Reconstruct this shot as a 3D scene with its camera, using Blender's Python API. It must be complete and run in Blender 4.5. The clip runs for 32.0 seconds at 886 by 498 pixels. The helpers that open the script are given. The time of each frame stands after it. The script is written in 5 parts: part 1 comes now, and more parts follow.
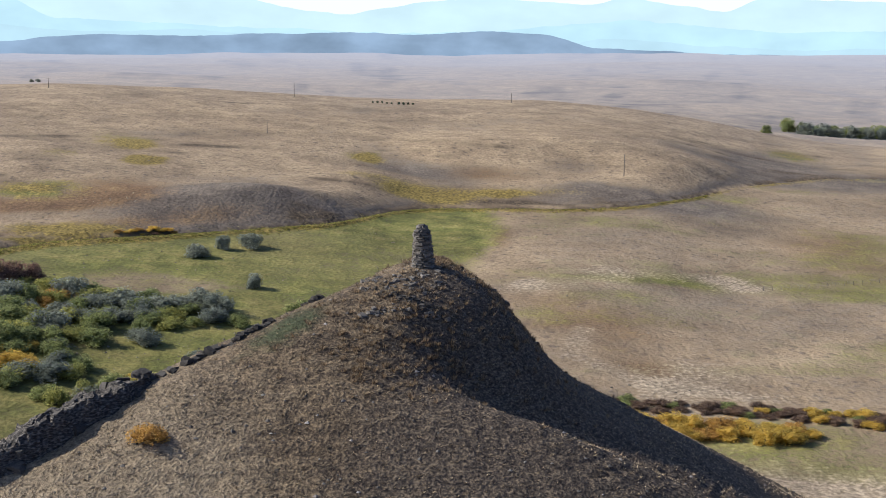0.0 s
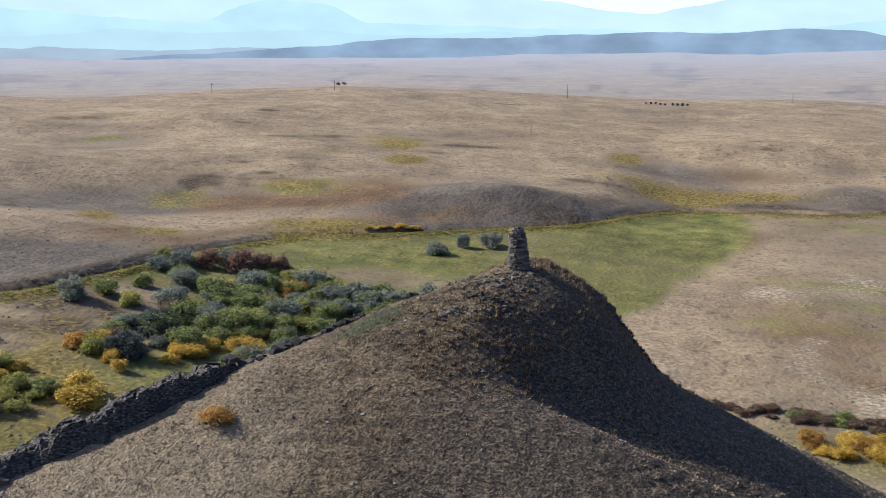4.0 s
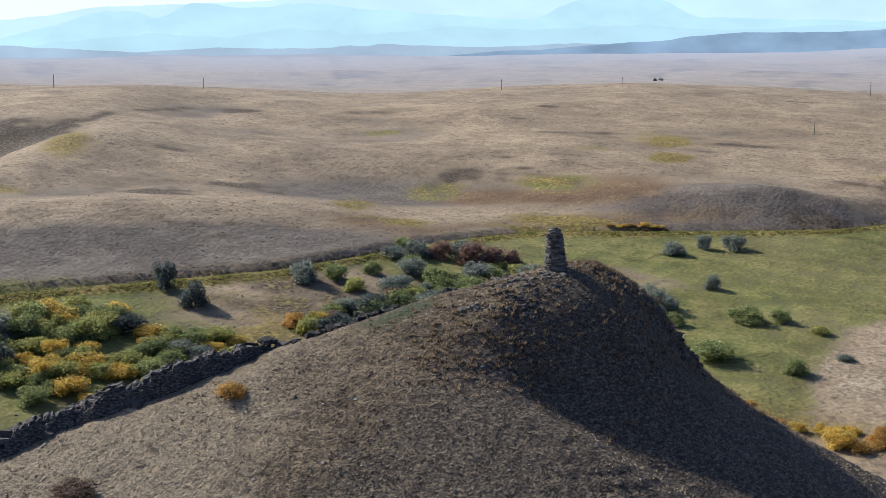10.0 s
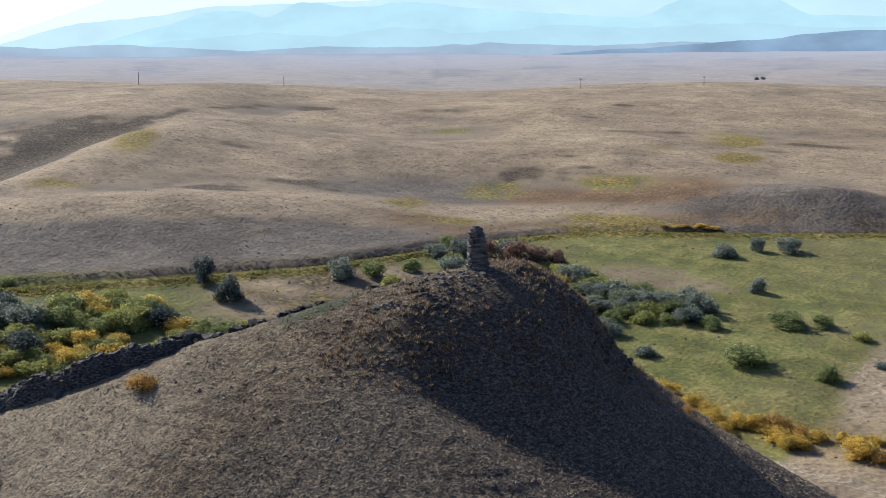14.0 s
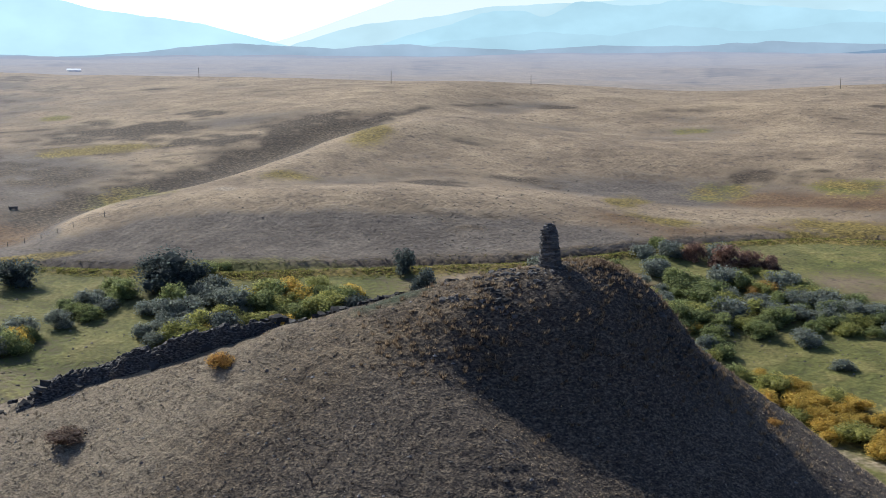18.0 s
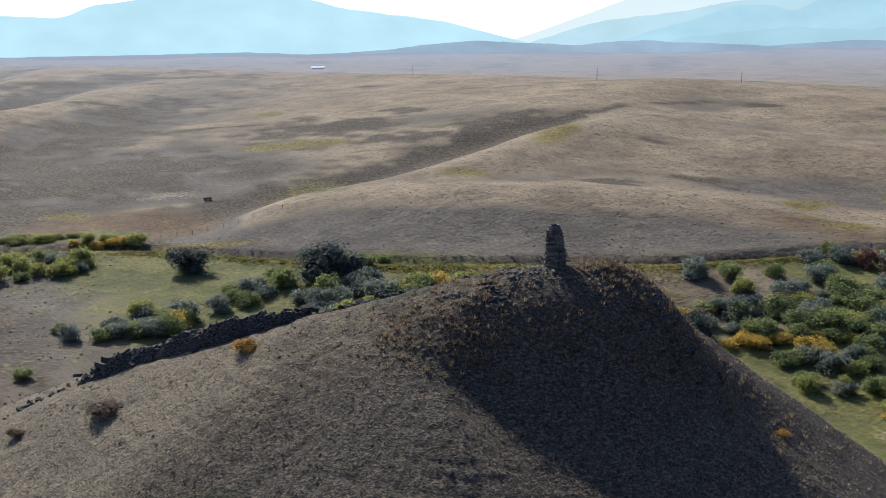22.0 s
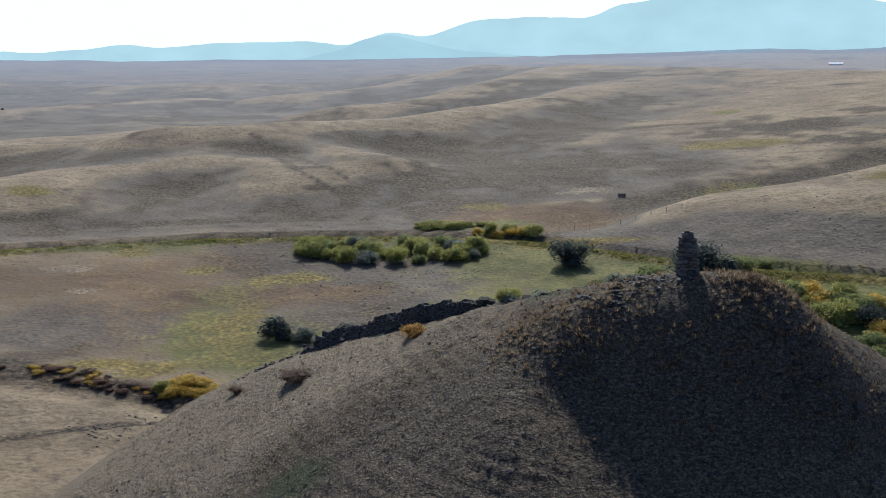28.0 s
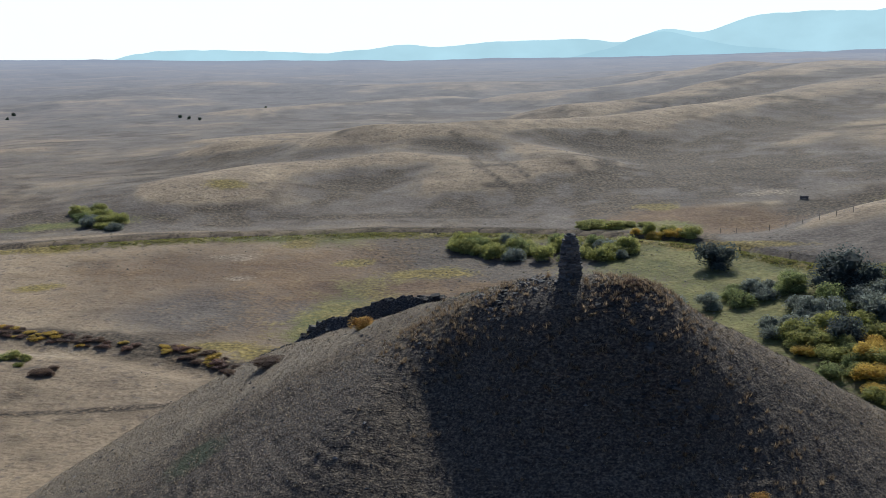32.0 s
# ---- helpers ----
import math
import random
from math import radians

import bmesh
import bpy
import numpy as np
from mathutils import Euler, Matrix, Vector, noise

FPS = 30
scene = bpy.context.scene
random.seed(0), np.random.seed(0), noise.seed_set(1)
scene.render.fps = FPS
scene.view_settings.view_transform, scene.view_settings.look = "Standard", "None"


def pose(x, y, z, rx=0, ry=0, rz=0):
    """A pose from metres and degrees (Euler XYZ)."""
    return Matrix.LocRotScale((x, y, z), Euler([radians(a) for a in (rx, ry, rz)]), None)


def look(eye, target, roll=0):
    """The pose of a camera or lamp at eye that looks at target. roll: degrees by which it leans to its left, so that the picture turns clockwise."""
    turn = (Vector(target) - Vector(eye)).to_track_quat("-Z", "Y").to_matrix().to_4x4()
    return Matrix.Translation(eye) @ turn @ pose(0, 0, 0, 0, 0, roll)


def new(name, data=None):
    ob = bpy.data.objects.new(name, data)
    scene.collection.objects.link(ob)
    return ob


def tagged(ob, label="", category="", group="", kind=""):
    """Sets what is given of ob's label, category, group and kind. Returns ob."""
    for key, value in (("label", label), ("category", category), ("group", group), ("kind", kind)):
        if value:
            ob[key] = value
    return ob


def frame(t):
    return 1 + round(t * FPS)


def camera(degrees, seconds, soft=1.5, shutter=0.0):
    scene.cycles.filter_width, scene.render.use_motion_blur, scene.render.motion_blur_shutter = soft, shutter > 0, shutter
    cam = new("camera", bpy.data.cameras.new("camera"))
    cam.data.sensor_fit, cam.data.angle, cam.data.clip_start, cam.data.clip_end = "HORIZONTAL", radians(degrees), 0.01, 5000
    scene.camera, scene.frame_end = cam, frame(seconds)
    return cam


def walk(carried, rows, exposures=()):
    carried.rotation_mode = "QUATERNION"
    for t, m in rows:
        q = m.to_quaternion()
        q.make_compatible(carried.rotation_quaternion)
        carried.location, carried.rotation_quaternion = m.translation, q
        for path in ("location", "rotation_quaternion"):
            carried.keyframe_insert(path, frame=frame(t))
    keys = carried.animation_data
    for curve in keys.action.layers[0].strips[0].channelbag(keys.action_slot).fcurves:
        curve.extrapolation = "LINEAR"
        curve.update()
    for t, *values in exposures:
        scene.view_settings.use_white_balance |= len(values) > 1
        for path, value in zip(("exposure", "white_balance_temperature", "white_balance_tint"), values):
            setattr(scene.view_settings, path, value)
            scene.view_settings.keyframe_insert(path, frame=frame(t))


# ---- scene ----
cam = camera(40.70, 32.0, 0.82)
EXPOSURES = ((0, 0.43, 6330, 9), (6, 0.43, 6170, 8), (12, 0.38, 6100, 7), (18, 0.25, 6040, 6), (24, 0.05, 6020, 5), (28, -0.09, 5980, 4), (32, -0.1, 6000, 4))
PATH = [
    (0, (1.616, -89.644, 14.704), (1.6130, -87.6662, 14.4093), 0.78),
    (0.5, (3.200, -89.738, 14.741), (3.1192, -87.7618, 14.4443), 0.67),
    (1, (4.966, -89.816, 14.821), (4.8144, -87.8438, 14.5243), 0.60),
    (1.5, (6.828, -89.832, 14.900), (6.6543, -87.8622, 14.6029), 0.57),
    (2, (8.793, -89.809, 14.958), (8.5932, -87.8409, 14.6616), 0.52),
    (2.5, (10.879, -89.716, 15.057), (10.6069, -87.7571, 14.7595), 0.41),
    (3, (12.989, -89.557, 15.063), (12.6304, -87.6123, 14.7649), 0.34),
    (3.5, (15.096, -89.382, 15.100), (14.6573, -87.4538, 14.8022), 0.25),
    (5.5, (23.453, -88.851, 15.349), (22.8208, -86.9771, 15.0493), 0.19),
    (6, (25.401, -88.465, 15.398), (24.7037, -86.6147, 15.0984), 0.10),
    (6.5, (27.262, -87.950, 15.401), (26.4813, -86.1331, 15.1009), 0.01),
    (7, (29.047, -87.426, 15.428), (28.2003, -85.6392, 15.1273), -0.03),
    (7.5, (30.879, -86.881, 15.541), (29.9836, -85.1182, 15.2384), -0.00),
    (8, (32.649, -86.312, 15.689), (31.7195, -84.5673, 15.3851), 0.05),
    (8.5, (34.283, -85.674, 15.739), (33.3382, -83.9376, 15.4342), 0.07),
    (9, (35.836, -84.927, 15.705), (34.8756, -83.2001, 15.3989), 0.03),
    (9.5, (37.274, -84.168, 15.751), (36.2952, -82.4504, 15.4448), 0.09),
    (10, (38.739, -83.378, 15.725), (37.7392, -81.6728, 15.4185), 0.08),
    (10.5, (40.259, -82.550, 15.741), (39.2438, -80.8547, 15.4343), 0.12),
    (11, (41.768, -81.681, 15.781), (40.7404, -79.9928, 15.4738), 0.14),
    (11.5, (43.266, -80.787, 15.759), (42.2218, -79.1091, 15.4512), 0.11),
    (12, (44.828, -79.821, 15.746), (43.7576, -78.1599, 15.4378), 0.08),
    (12.5, (46.268, -78.833, 15.732), (45.1712, -77.1892, 15.4235), 0.07),
    (13, (47.694, -77.767, 15.708), (46.5813, -76.1348, 15.3983), 0.05),
    (13.5, (49.088, -76.584, 15.716), (47.9638, -74.9590, 15.4063), 0.04),
    (15.5, (54.761, -71.788, 15.185), (53.4816, -70.2821, 14.8777), 0.24),
    (16, (56.215, -70.697, 15.200), (54.8919, -69.2290, 14.8922), 0.21),
    (16.5, (57.727, -69.710, 15.278), (56.3836, -68.2607, 14.9695), 0.15),
    (17, (59.362, -68.516, 15.445), (57.9785, -67.1056, 15.1358), 0.26),
    (17.5, (60.952, -67.213, 15.487), (59.5144, -65.8575, 15.1761), 0.14),
    (18, (62.487, -65.804, 15.463), (61.0024, -64.5005, 15.1521), 0.09),
    (18.5, (64.008, -64.284, 15.443), (62.4962, -63.0125, 15.1305), 0.05),
    (19, (65.462, -62.682, 15.541), (63.9414, -61.4208, 15.2283), 0.10),
    (19.5, (66.964, -61.096, 15.559), (65.4360, -59.8449, 15.2462), 0.08),
    (20, (68.597, -59.492, 15.635), (67.0360, -58.2816, 15.3213), 0.04),
    (20.5, (70.286, -57.816, 15.737), (68.6871, -56.6568, 15.4231), -0.01),
    (21, (71.913, -56.149, 15.813), (70.2763, -55.0434, 15.4981), -0.09),
    (21.5, (73.472, -54.477, 15.893), (71.7984, -53.4284, 15.5768), -0.08),
    (22, (74.947, -52.802, 15.941), (73.2322, -51.8232, 15.6247), -0.17),
    (22.5, (76.222, -51.085, 15.957), (74.4657, -50.1815, 15.6405), -0.19),
    (23, (77.368, -49.332, 15.957), (75.5810, -48.4909, 15.6395), -0.27),
    (23.5, (78.378, -47.586, 15.934), (76.5361, -46.8739, 15.6166), -0.38),
    (24, (79.453, -45.452, 15.942), (77.5437, -44.9477, 15.6252), -0.48),
    (24.5, (80.544, -43.339, 16.065), (78.6246, -42.8751, 15.7474), -0.49),
    (25, (81.622, -41.415, 16.158), (79.6802, -41.0550, 15.8400), -0.61),
    (25.5, (82.483, -39.301, 16.158), (80.5169, -39.1122, 15.8418), -0.83),
    (27.5, (85.151, -28.942, 16.020), (83.1836, -28.7687, 15.7051), -0.78),
    (28, (85.605, -25.721, 16.085), (83.6375, -25.5497, 15.7698), -0.68),
    (28.5, (85.949, -22.291, 16.145), (83.9813, -22.1211, 15.8285), -0.59),
    (29, (86.307, -18.753, 16.175), (84.3396, -18.5849, 15.8580), -0.51),
    (29.5, (86.736, -15.093, 16.191), (84.7670, -14.9440, 15.8747), -0.53),
    (30, (87.187, -11.260, 16.236), (85.2143, -11.1772, 15.9192), -0.58),
    (30.5, (87.540, -7.288, 16.243), (85.5656, -7.2487, 15.9259), -0.67),
    (31, (87.753, -3.351, 16.227), (85.7783, -3.3483, 15.9103), -0.71),
    (31.5, (87.797, 0.381, 16.178), (85.8249, 0.2756, 15.8628), -0.90),
    (32, (87.895, 3.380, 16.078), (85.9405, 3.0925, 15.7662), -1.23),
]
walk(cam, [(t, look(eye, target, roll)) for t, eye, target, roll in PATH], EXPOSURES)

# ---- world, sun, exposure ----
SUN_TURN, SUN_UP = 86.0, 35.3          # degrees to the left of +y, degrees above the horizon
world = bpy.data.worlds.new("sky")
scene.world = world
world.use_nodes = True
wn, wl = world.node_tree.nodes, world.node_tree.links
sky = wn.new("ShaderNodeTexSky")
sky.sky_type, sky.sun_disc = "NISHITA", False
sky.sun_elevation, sky.sun_rotation = radians(SUN_UP), radians(-SUN_TURN)
sky.air_density, sky.dust_density, sky.ozone_density = 0.4, 1.6, 3.0
tint = wn.new("ShaderNodeMix")
tint.data_type, tint.blend_type = "RGBA", "MULTIPLY"
tint.inputs["Factor"].default_value, tint.inputs["B"].default_value = 1.0, (0.87, 1.0, 1.17, 1)
wl.new(sky.outputs[0], tint.inputs["A"])
wl.new(tint.outputs["Result"], wn["Background"].inputs[0])
wn["Background"].inputs[1].default_value = 0.15
sun = new("sun", bpy.data.lights.new("sun", "SUN"))
sun.data.energy, sun.data.angle, sun.data.color = 4.7, radians(0.6), (1.0, 0.93, 0.83)
sun.matrix_basis = look((0, 0, 300), (300 * math.sin(radians(SUN_TURN)), -300 * math.cos(radians(SUN_TURN)), 300 - 300 * math.tan(radians(SUN_UP))))
scene.view_settings.exposure = 0.0


# ---- helpers of this scene ----
def part(name, bm, material, parent=None, label=""):
    """Link a bmesh as one mesh object under a thing."""
    me = bpy.data.meshes.new(name)
    bm.to_mesh(me)
    bm.free()
    return placed(name, me, material, parent, label)


def placed(name, me, material, parent=None, label=""):
    if material and not me.materials:
        me.materials.append(material)
    ob = new(name, me)
    if parent:
        ob.parent = parent
    if label:
        ob["label"] = label
    return ob


def sheet(name, verts, faces, smooth=True):
    """A mesh from numpy vertices and quads or triangles."""
    me = bpy.data.meshes.new(name)
    verts, faces = np.asarray(verts, np.float32), np.asarray(faces, np.int32)
    n = faces.shape[1]
    me.vertices.add(len(verts))
    me.vertices.foreach_set("co", verts.ravel())
    me.loops.add(faces.size)
    me.loops.foreach_set("vertex_index", faces.ravel())
    me.polygons.add(len(faces))
    me.polygons.foreach_set("loop_start", np.arange(0, faces.size, n, dtype=np.int32))
    me.polygons.foreach_set("use_smooth", np.full(len(faces), smooth))
    me.update(calc_edges=True)
    return me


# ---- the lie of the land (metres; the cairn stands at 0, 0, 0) ----
def smooth(a, b, x):
    u = np.clip((x - a) / (b - a), 0, 1)
    return u * u * (3 - 2 * u)


def lattice(ix, iy, seed):
    h = np.sin(ix * 127.1 + iy * 311.7 + seed * 74.7) * 43758.5453
    return h - np.floor(h)


def waves(x, y, size, seed=0, octaves=3):
    """Value noise, about -1 to 1."""
    out, amp = 0.0, 1.0
    for k in range(octaves):
        u, v = x / size * 2**k + 17.3 * k, y / size * 2**k - 9.1 * k
        iu, iv = np.floor(u), np.floor(v)
        fu, fv = u - iu, v - iv
        fu, fv = fu * fu * (3 - 2 * fu), fv * fv * (3 - 2 * fv)
        a, b = lattice(iu, iv, seed), lattice(iu + 1, iv, seed)
        c, d = lattice(iu, iv + 1, seed), lattice(iu + 1, iv + 1, seed)
        out = out + amp * ((a + (b - a) * fu) * (1 - fv) + (c + (d - c) * fu) * fv - 0.5) * 2
        amp *= 0.5
    return out / 1.6


def mound(x, y, at, along, across, turn, height):
    """A smooth swell: its place, its half lengths and the way (degrees) that it runs."""
    c, s = math.cos(radians(turn)), math.sin(radians(turn))
    x, y = np.asarray(x, float), np.asarray(y, float)
    out, reach = np.zeros(x.shape), 2.5 * max(along, across)
    near = (np.abs(x - at[0]) < reach) & (np.abs(y - at[1]) < reach)
    dx, dy = x[near] - at[0], y[near] - at[1]
    u, v = (dx * c + dy * s) / along, (-dx * s + dy * c) / across
    out[near] = height * np.exp(-(u * u + v * v) * 1.2)
    return out


def trail(x, y, points, width):
    """A soft line along points of the plan."""
    x, y = np.asarray(x, float), np.asarray(y, float)
    out, reach = np.zeros(x.shape), 3 * width
    px, py = [p for p, q in points], [q for p, q in points]
    near = (x > min(px) - reach) & (x < max(px) + reach) & (y > min(py) - reach) & (y < max(py) + reach)
    xs, ys = x[near], y[near]
    gap = np.full(xs.shape, 1e9)
    for (ax, ay), (bx, by) in zip(points, points[1:]):
        t = np.clip(((xs - ax) * (bx - ax) + (ys - ay) * (by - ay)) / ((bx - ax) ** 2 + (by - ay) ** 2), 0, 1)
        gap = np.minimum(gap, np.hypot(xs - ax - t * (bx - ax), ys - ay - t * (by - ay)))
    out[near] = np.exp(-((gap / width) ** 2))
    return out


CREEK_BED = ((-114, -140), (-109, -110), (-107, -90), (-102, -73), (-97, -60), (-91, -48))
GULLY = ((-196, 22), (-206, 34), (-230, 62), (-236, 93), (-246, 121), (-266, 157), (-277, 198), (-291, 236), (-300, 290))
# by bearing: degrees to the left of +y
DITCH_BEARING = (-60, -24.4, -21.4, -18.6, -17, -14, -10, -7, 2, 6, 12, 20, 27, 33, 39, 46, 56, 68, 76, 85, 94, 115, 140, 180)
DITCH_RANGE = (600, 428, 405, 381, 351, 302, 286, 285, 281, 243, 231, 220, 218, 200, 180, 165, 161, 164, 176, 199, 210, 226, 240, 260)
RIDGE_BEARING = (-60, -20, -14, -8, -3, 2, 7, 13, 20, 28, 36, 43, 50, 54, 63, 68, 77, 85, 98, 106, 113, 119, 150)
RIDGE_UP = (-120, -133, -87, -65, -55, -62, -50, -41, -37, -45, -62, -49, -45, -38, -32, -28, -16, -6, -5, -5, 6, 15, 10)
HILL_WAY = (0, 20, 36, 48, 70, 90, 120, 150, 180, 200, 210, 220, 235, 250, 262, 275, 290, 305, 320, 340, 360)
HILL_FALL = (0.894, 0.997, 1.039, 1.072, 0.861, 0.66, 0.583, 0.58, 0.52, 0.42, 0.3, 0.268, 0.39, 0.455, 0.52, 0.55, 0.57, 0.57, 0.56, 0.6, 0.894)
HILL_ROUND = (3.6, 4.31, 3.51, 4.39, 7.25, 5.99, 6.32, 3.0, 3.0, 3.0, 3.0, 3.0, 3.0, 3.0, 3.0, 3.0, 3.0, 3.0, 2.29, 3.74, 3.6)


def bearing_of(x, y):
    b = np.degrees(np.arctan2(-x, y))
    return np.where(b < -100, np.interp(b, (-180, -100), (180, -60)), np.maximum(b, -60))


def eased(b, bearings, values, soft=4.0):
    """A value by bearing, with no kinks."""
    return sum(np.interp(b + k * soft / 3, bearings, values) for k in (-3, -2, -1, 0, 1, 2, 3)) / 7


def ditch_range(b):
    return eased(b, DITCH_BEARING, DITCH_RANGE, 2.0)


def hill_height(x, y):
    r = np.hypot(x, y)
    way = np.degrees(np.arctan2(y, x))
    fall = round_off = 0.0
    for turn in (-12, -8, -4, 0, 4, 8, 12):
        fall = fall + np.interp((way + turn) % 360, HILL_WAY, HILL_FALL) / 7
        round_off = round_off + np.interp((way + turn) % 360, HILL_WAY, HILL_ROUND) / 7
    steep = 1 - np.abs(((way - 222 + 180) % 360) - 180) / 50
    drop = np.clip(steep, 0, 1) * np.maximum(r - 42, 0) ** 2 * 0.008
    off = ((way - 4.2 + 180) % 360) - 180
    cliff = 1 - smooth(np.where(off < 0, 62.0, 25.0), np.where(off < 0, 112.0, 99.7), np.abs(off))
    cliff = np.where(off < 0, cliff * smooth(-15.8, -8.2, y), cliff)
    fall = fall * (1 - cliff) + 0.550 * cliff
    return -fall * (np.sqrt(r * r + round_off**2) - round_off) - drop - 4.67 * cliff * (1 - np.exp(-((r / 8.66) ** 3)))


def ridges(x, y):
    """Rolling crests (near 1) and hollows between them."""
    return 1 - np.abs(waves(x * 0.8 + y * 0.5, y - x * 0.3, 210, 9, 2))


# long crests of the western hills: points of the plan, half width, height over the plain
WEST_CRESTS = (
    (((-262, -116), (-289, -105), (-302, -90), (-311, -63), (-305, -50), (-284, -38)), 30, 6.0),
    (((-376, -149), (-373, -120), (-357, -98), (-352, -70), (-352, -48), (-340, -32), (-300, -14)), 24, 7.2),
    (((-352, -84), (-361, -64), (-378, -44), (-388, -32), (-405, -2), (-431, 23), (-504, 87), (-587, 168)), 40, 13.0),
    (((-554, -19), (-573, 6), (-601, 38), (-667, 80), (-750, 132)), 42, 13.0),
    (((-470, -170), (-520, -120), (-560, -80)), 36, 4.0),
    (((-900, -60), (-1010, 20), (-1150, 110)), 60, 10.0),
    (((-760, -260), (-850, -210), (-960, -150)), 45, 5.0),
    (((-1290, -420), (-1193, -255), (-1211, -110), (-1312, 45)), 110, 9.0),
)
# short spurs and shoulders of the northern slopes
NORTH_CRESTS = (
    (((-20, 300), (40, 297), (76, 306), (110, 312)), 20, 2.6),
    (((10, 352), (46, 368), (80, 352)), 30, 4.0),
    (((-160, 250), (-210, 222), (-236, 190)), 34, 2.2),
    (((-118, 262), (-150, 300), (-190, 340)), 30, 2.4),
    (((-300, 215), (-340, 270), (-350, 320)), 36, 3.0),
)


def crests(x, y, rows):
    """Rounded ridges that merge where they meet."""
    return sum((up * trail(x, y, points, wide)) ** 3 for points, wide, up in rows) ** (1 / 3)


def land(x, y):
    """The height of the ground."""
    x, y = np.asarray(x, float), np.asarray(y, float)
    r, b = np.hypot(x, y) + 1e-6, bearing_of(x, y)
    rd = ditch_range(b)
    creek = np.interp(b, (-60, -25, 20, 60, 110, 170), (-45, -43, -41, -39, -37, -36))
    floor = creek + (-27 - creek) * np.clip((r - 95) / np.maximum(rd - 95, 20), 0, 1) ** 0.85
    far = eased(b, (-60, 55, 68, 77, 90, 150), (560, 500, 620, 900, 1300, 1400), 6.0)
    top = 15.8 + eased(b, RIDGE_BEARING, RIDGE_UP, 3.0) / 2114 * (far + 40)
    u = np.clip((r - rd) / (far - rd), 0, 1)
    rise = -26.5 + (top + 26.5) * (0.8 * ((u + 0.04) ** 0.66 - 0.1195) / 0.9068 + 0.2 * smooth(0, 1, u))
    beyond = np.maximum(r - far, 0)
    edge = eased(b, (-60, -20, -2, 23, 45, 63, 85, 98, 109, 119, 150), (35, 38, 30, 18, 12, 6, 2, 0, 8, 18, 18), 6.0) / 2114 * 4800 + 15.8
    rise = rise - 22 * smooth(0, 260, beyond) + (edge - top + 22) * np.clip(beyond / (4800 - far), 0, 1) ** 1.3
    west = smooth(78, 93, b)
    plain_west = -26.5 + 5.0 * smooth(0, 110, r - rd) + (edge + 21.5) * np.clip((r - 650) / 4150, 0, 1) ** 1.2
    plain_west = plain_west + waves(x * 0.7 + y * 0.3, y * 1.6, 260, 5, 3) * 4.5 * smooth(480, 900, r)
    rise = rise * (1 - west) + plain_west * west
    z = np.where(r < rd, floor, rise)
    roll = ridges(x, y)
    swell = waves(x, y, 95, 3, 3) * 2.0 * smooth(225, 330, r) * (1 - 0.5 * west) + waves(x, y, 420, 5, 3) * 11 * smooth(600, 1500, r) * (1 - west)
    swell = swell + (roll - 0.7) * 5 * smooth(250, 480, r) * (1 - 0.6 * west) + waves(x, y, 30, 14, 2) * 0.45 * smooth(225, 300, r)
    z = z + swell * (1 - 0.6 * smooth(far - 80, far, r) * (1 - smooth(far, far + 250, r)) * (1 - west))
    over = smooth(2, 40, r - rd)
    z = z + crests(x, y, WEST_CRESTS) * smooth(72, 88, b) * over + crests(x, y, NORTH_CRESTS) * over
    z = z + mound(x, y, (-180, 100), 66, 24, 60, 5.0) * smooth(-2, 20, r - rd) + mound(x, y, (-50, 242), 36, 24, 12, 6.0) * smooth(-1, 22, r - rd)
    z = z - 3.0 * mound(x, y, (-146, 208), 40, 26, 35, 1.0) * over
    z = z - 3.2 * trail(x, y, GULLY, 13) * smooth(4, 30, r - rd) * (1 - smooth(300, 380, r)) + 3.6 * (1 - smooth(310, 400, r)) * trail(x, y, tuple((p + 24, q + 10) for p, q in GULLY), 20) * smooth(10, 110, r - rd)
    z = z + waves(x, y, 40, 8, 2) * 0.5 * smooth(100, 160, r) - 1.3 * trail(x, y, CREEK_BED, 4.5)
    out = rd - r
    z = z - 0.6 * np.exp(-(((out - 1.5) / 1.4) ** 2)) + 0.5 * np.exp(-(((out - 5.5) / 1.8) ** 2))
    h = hill_height(x, y) + mound(x, y, (2.0, 7.5), 5, 3.5, 45, 1.6) + mound(x, y, (6.2, 7.0), 3.8, 3.4, 45, 2.3) + waves(x, y, 7, 11, 3) * 0.28 * smooth(2.5, 9, r)
    near = smooth(2.0, 6, r) * (1 - smooth(48, 70, r))
    bedding = h * 9.0 + 4.0 * waves(x, y, 9, 12, 3)
    h = h + near * (0.07 * np.abs(waves(x * 1.0 + 0.4 * h, y, 2.3, 13, 3)) + 0.11 * waves(x, y, 1.5, 15, 3) + 0.05 * np.tanh(3 * np.sin(bedding)) * smooth(-0.4, 0.5, waves(x, y, 6, 16, 2)))
    return np.maximum(h, z) + 0.75 * np.clip(1 - np.abs(h - z) / 3.0, 0, 1) ** 2


# ---- materials ----
def material(name, rough=0.9):
    m = bpy.data.materials.new(name)
    m.use_nodes = True
    m.node_tree.nodes["Principled BSDF"].inputs["Roughness"].default_value = rough
    m.node_tree.nodes["Principled BSDF"].inputs["Specular IOR Level"].default_value = 0.15
    return m, m.node_tree.nodes, m.node_tree.links, m.node_tree.nodes["Principled BSDF"]


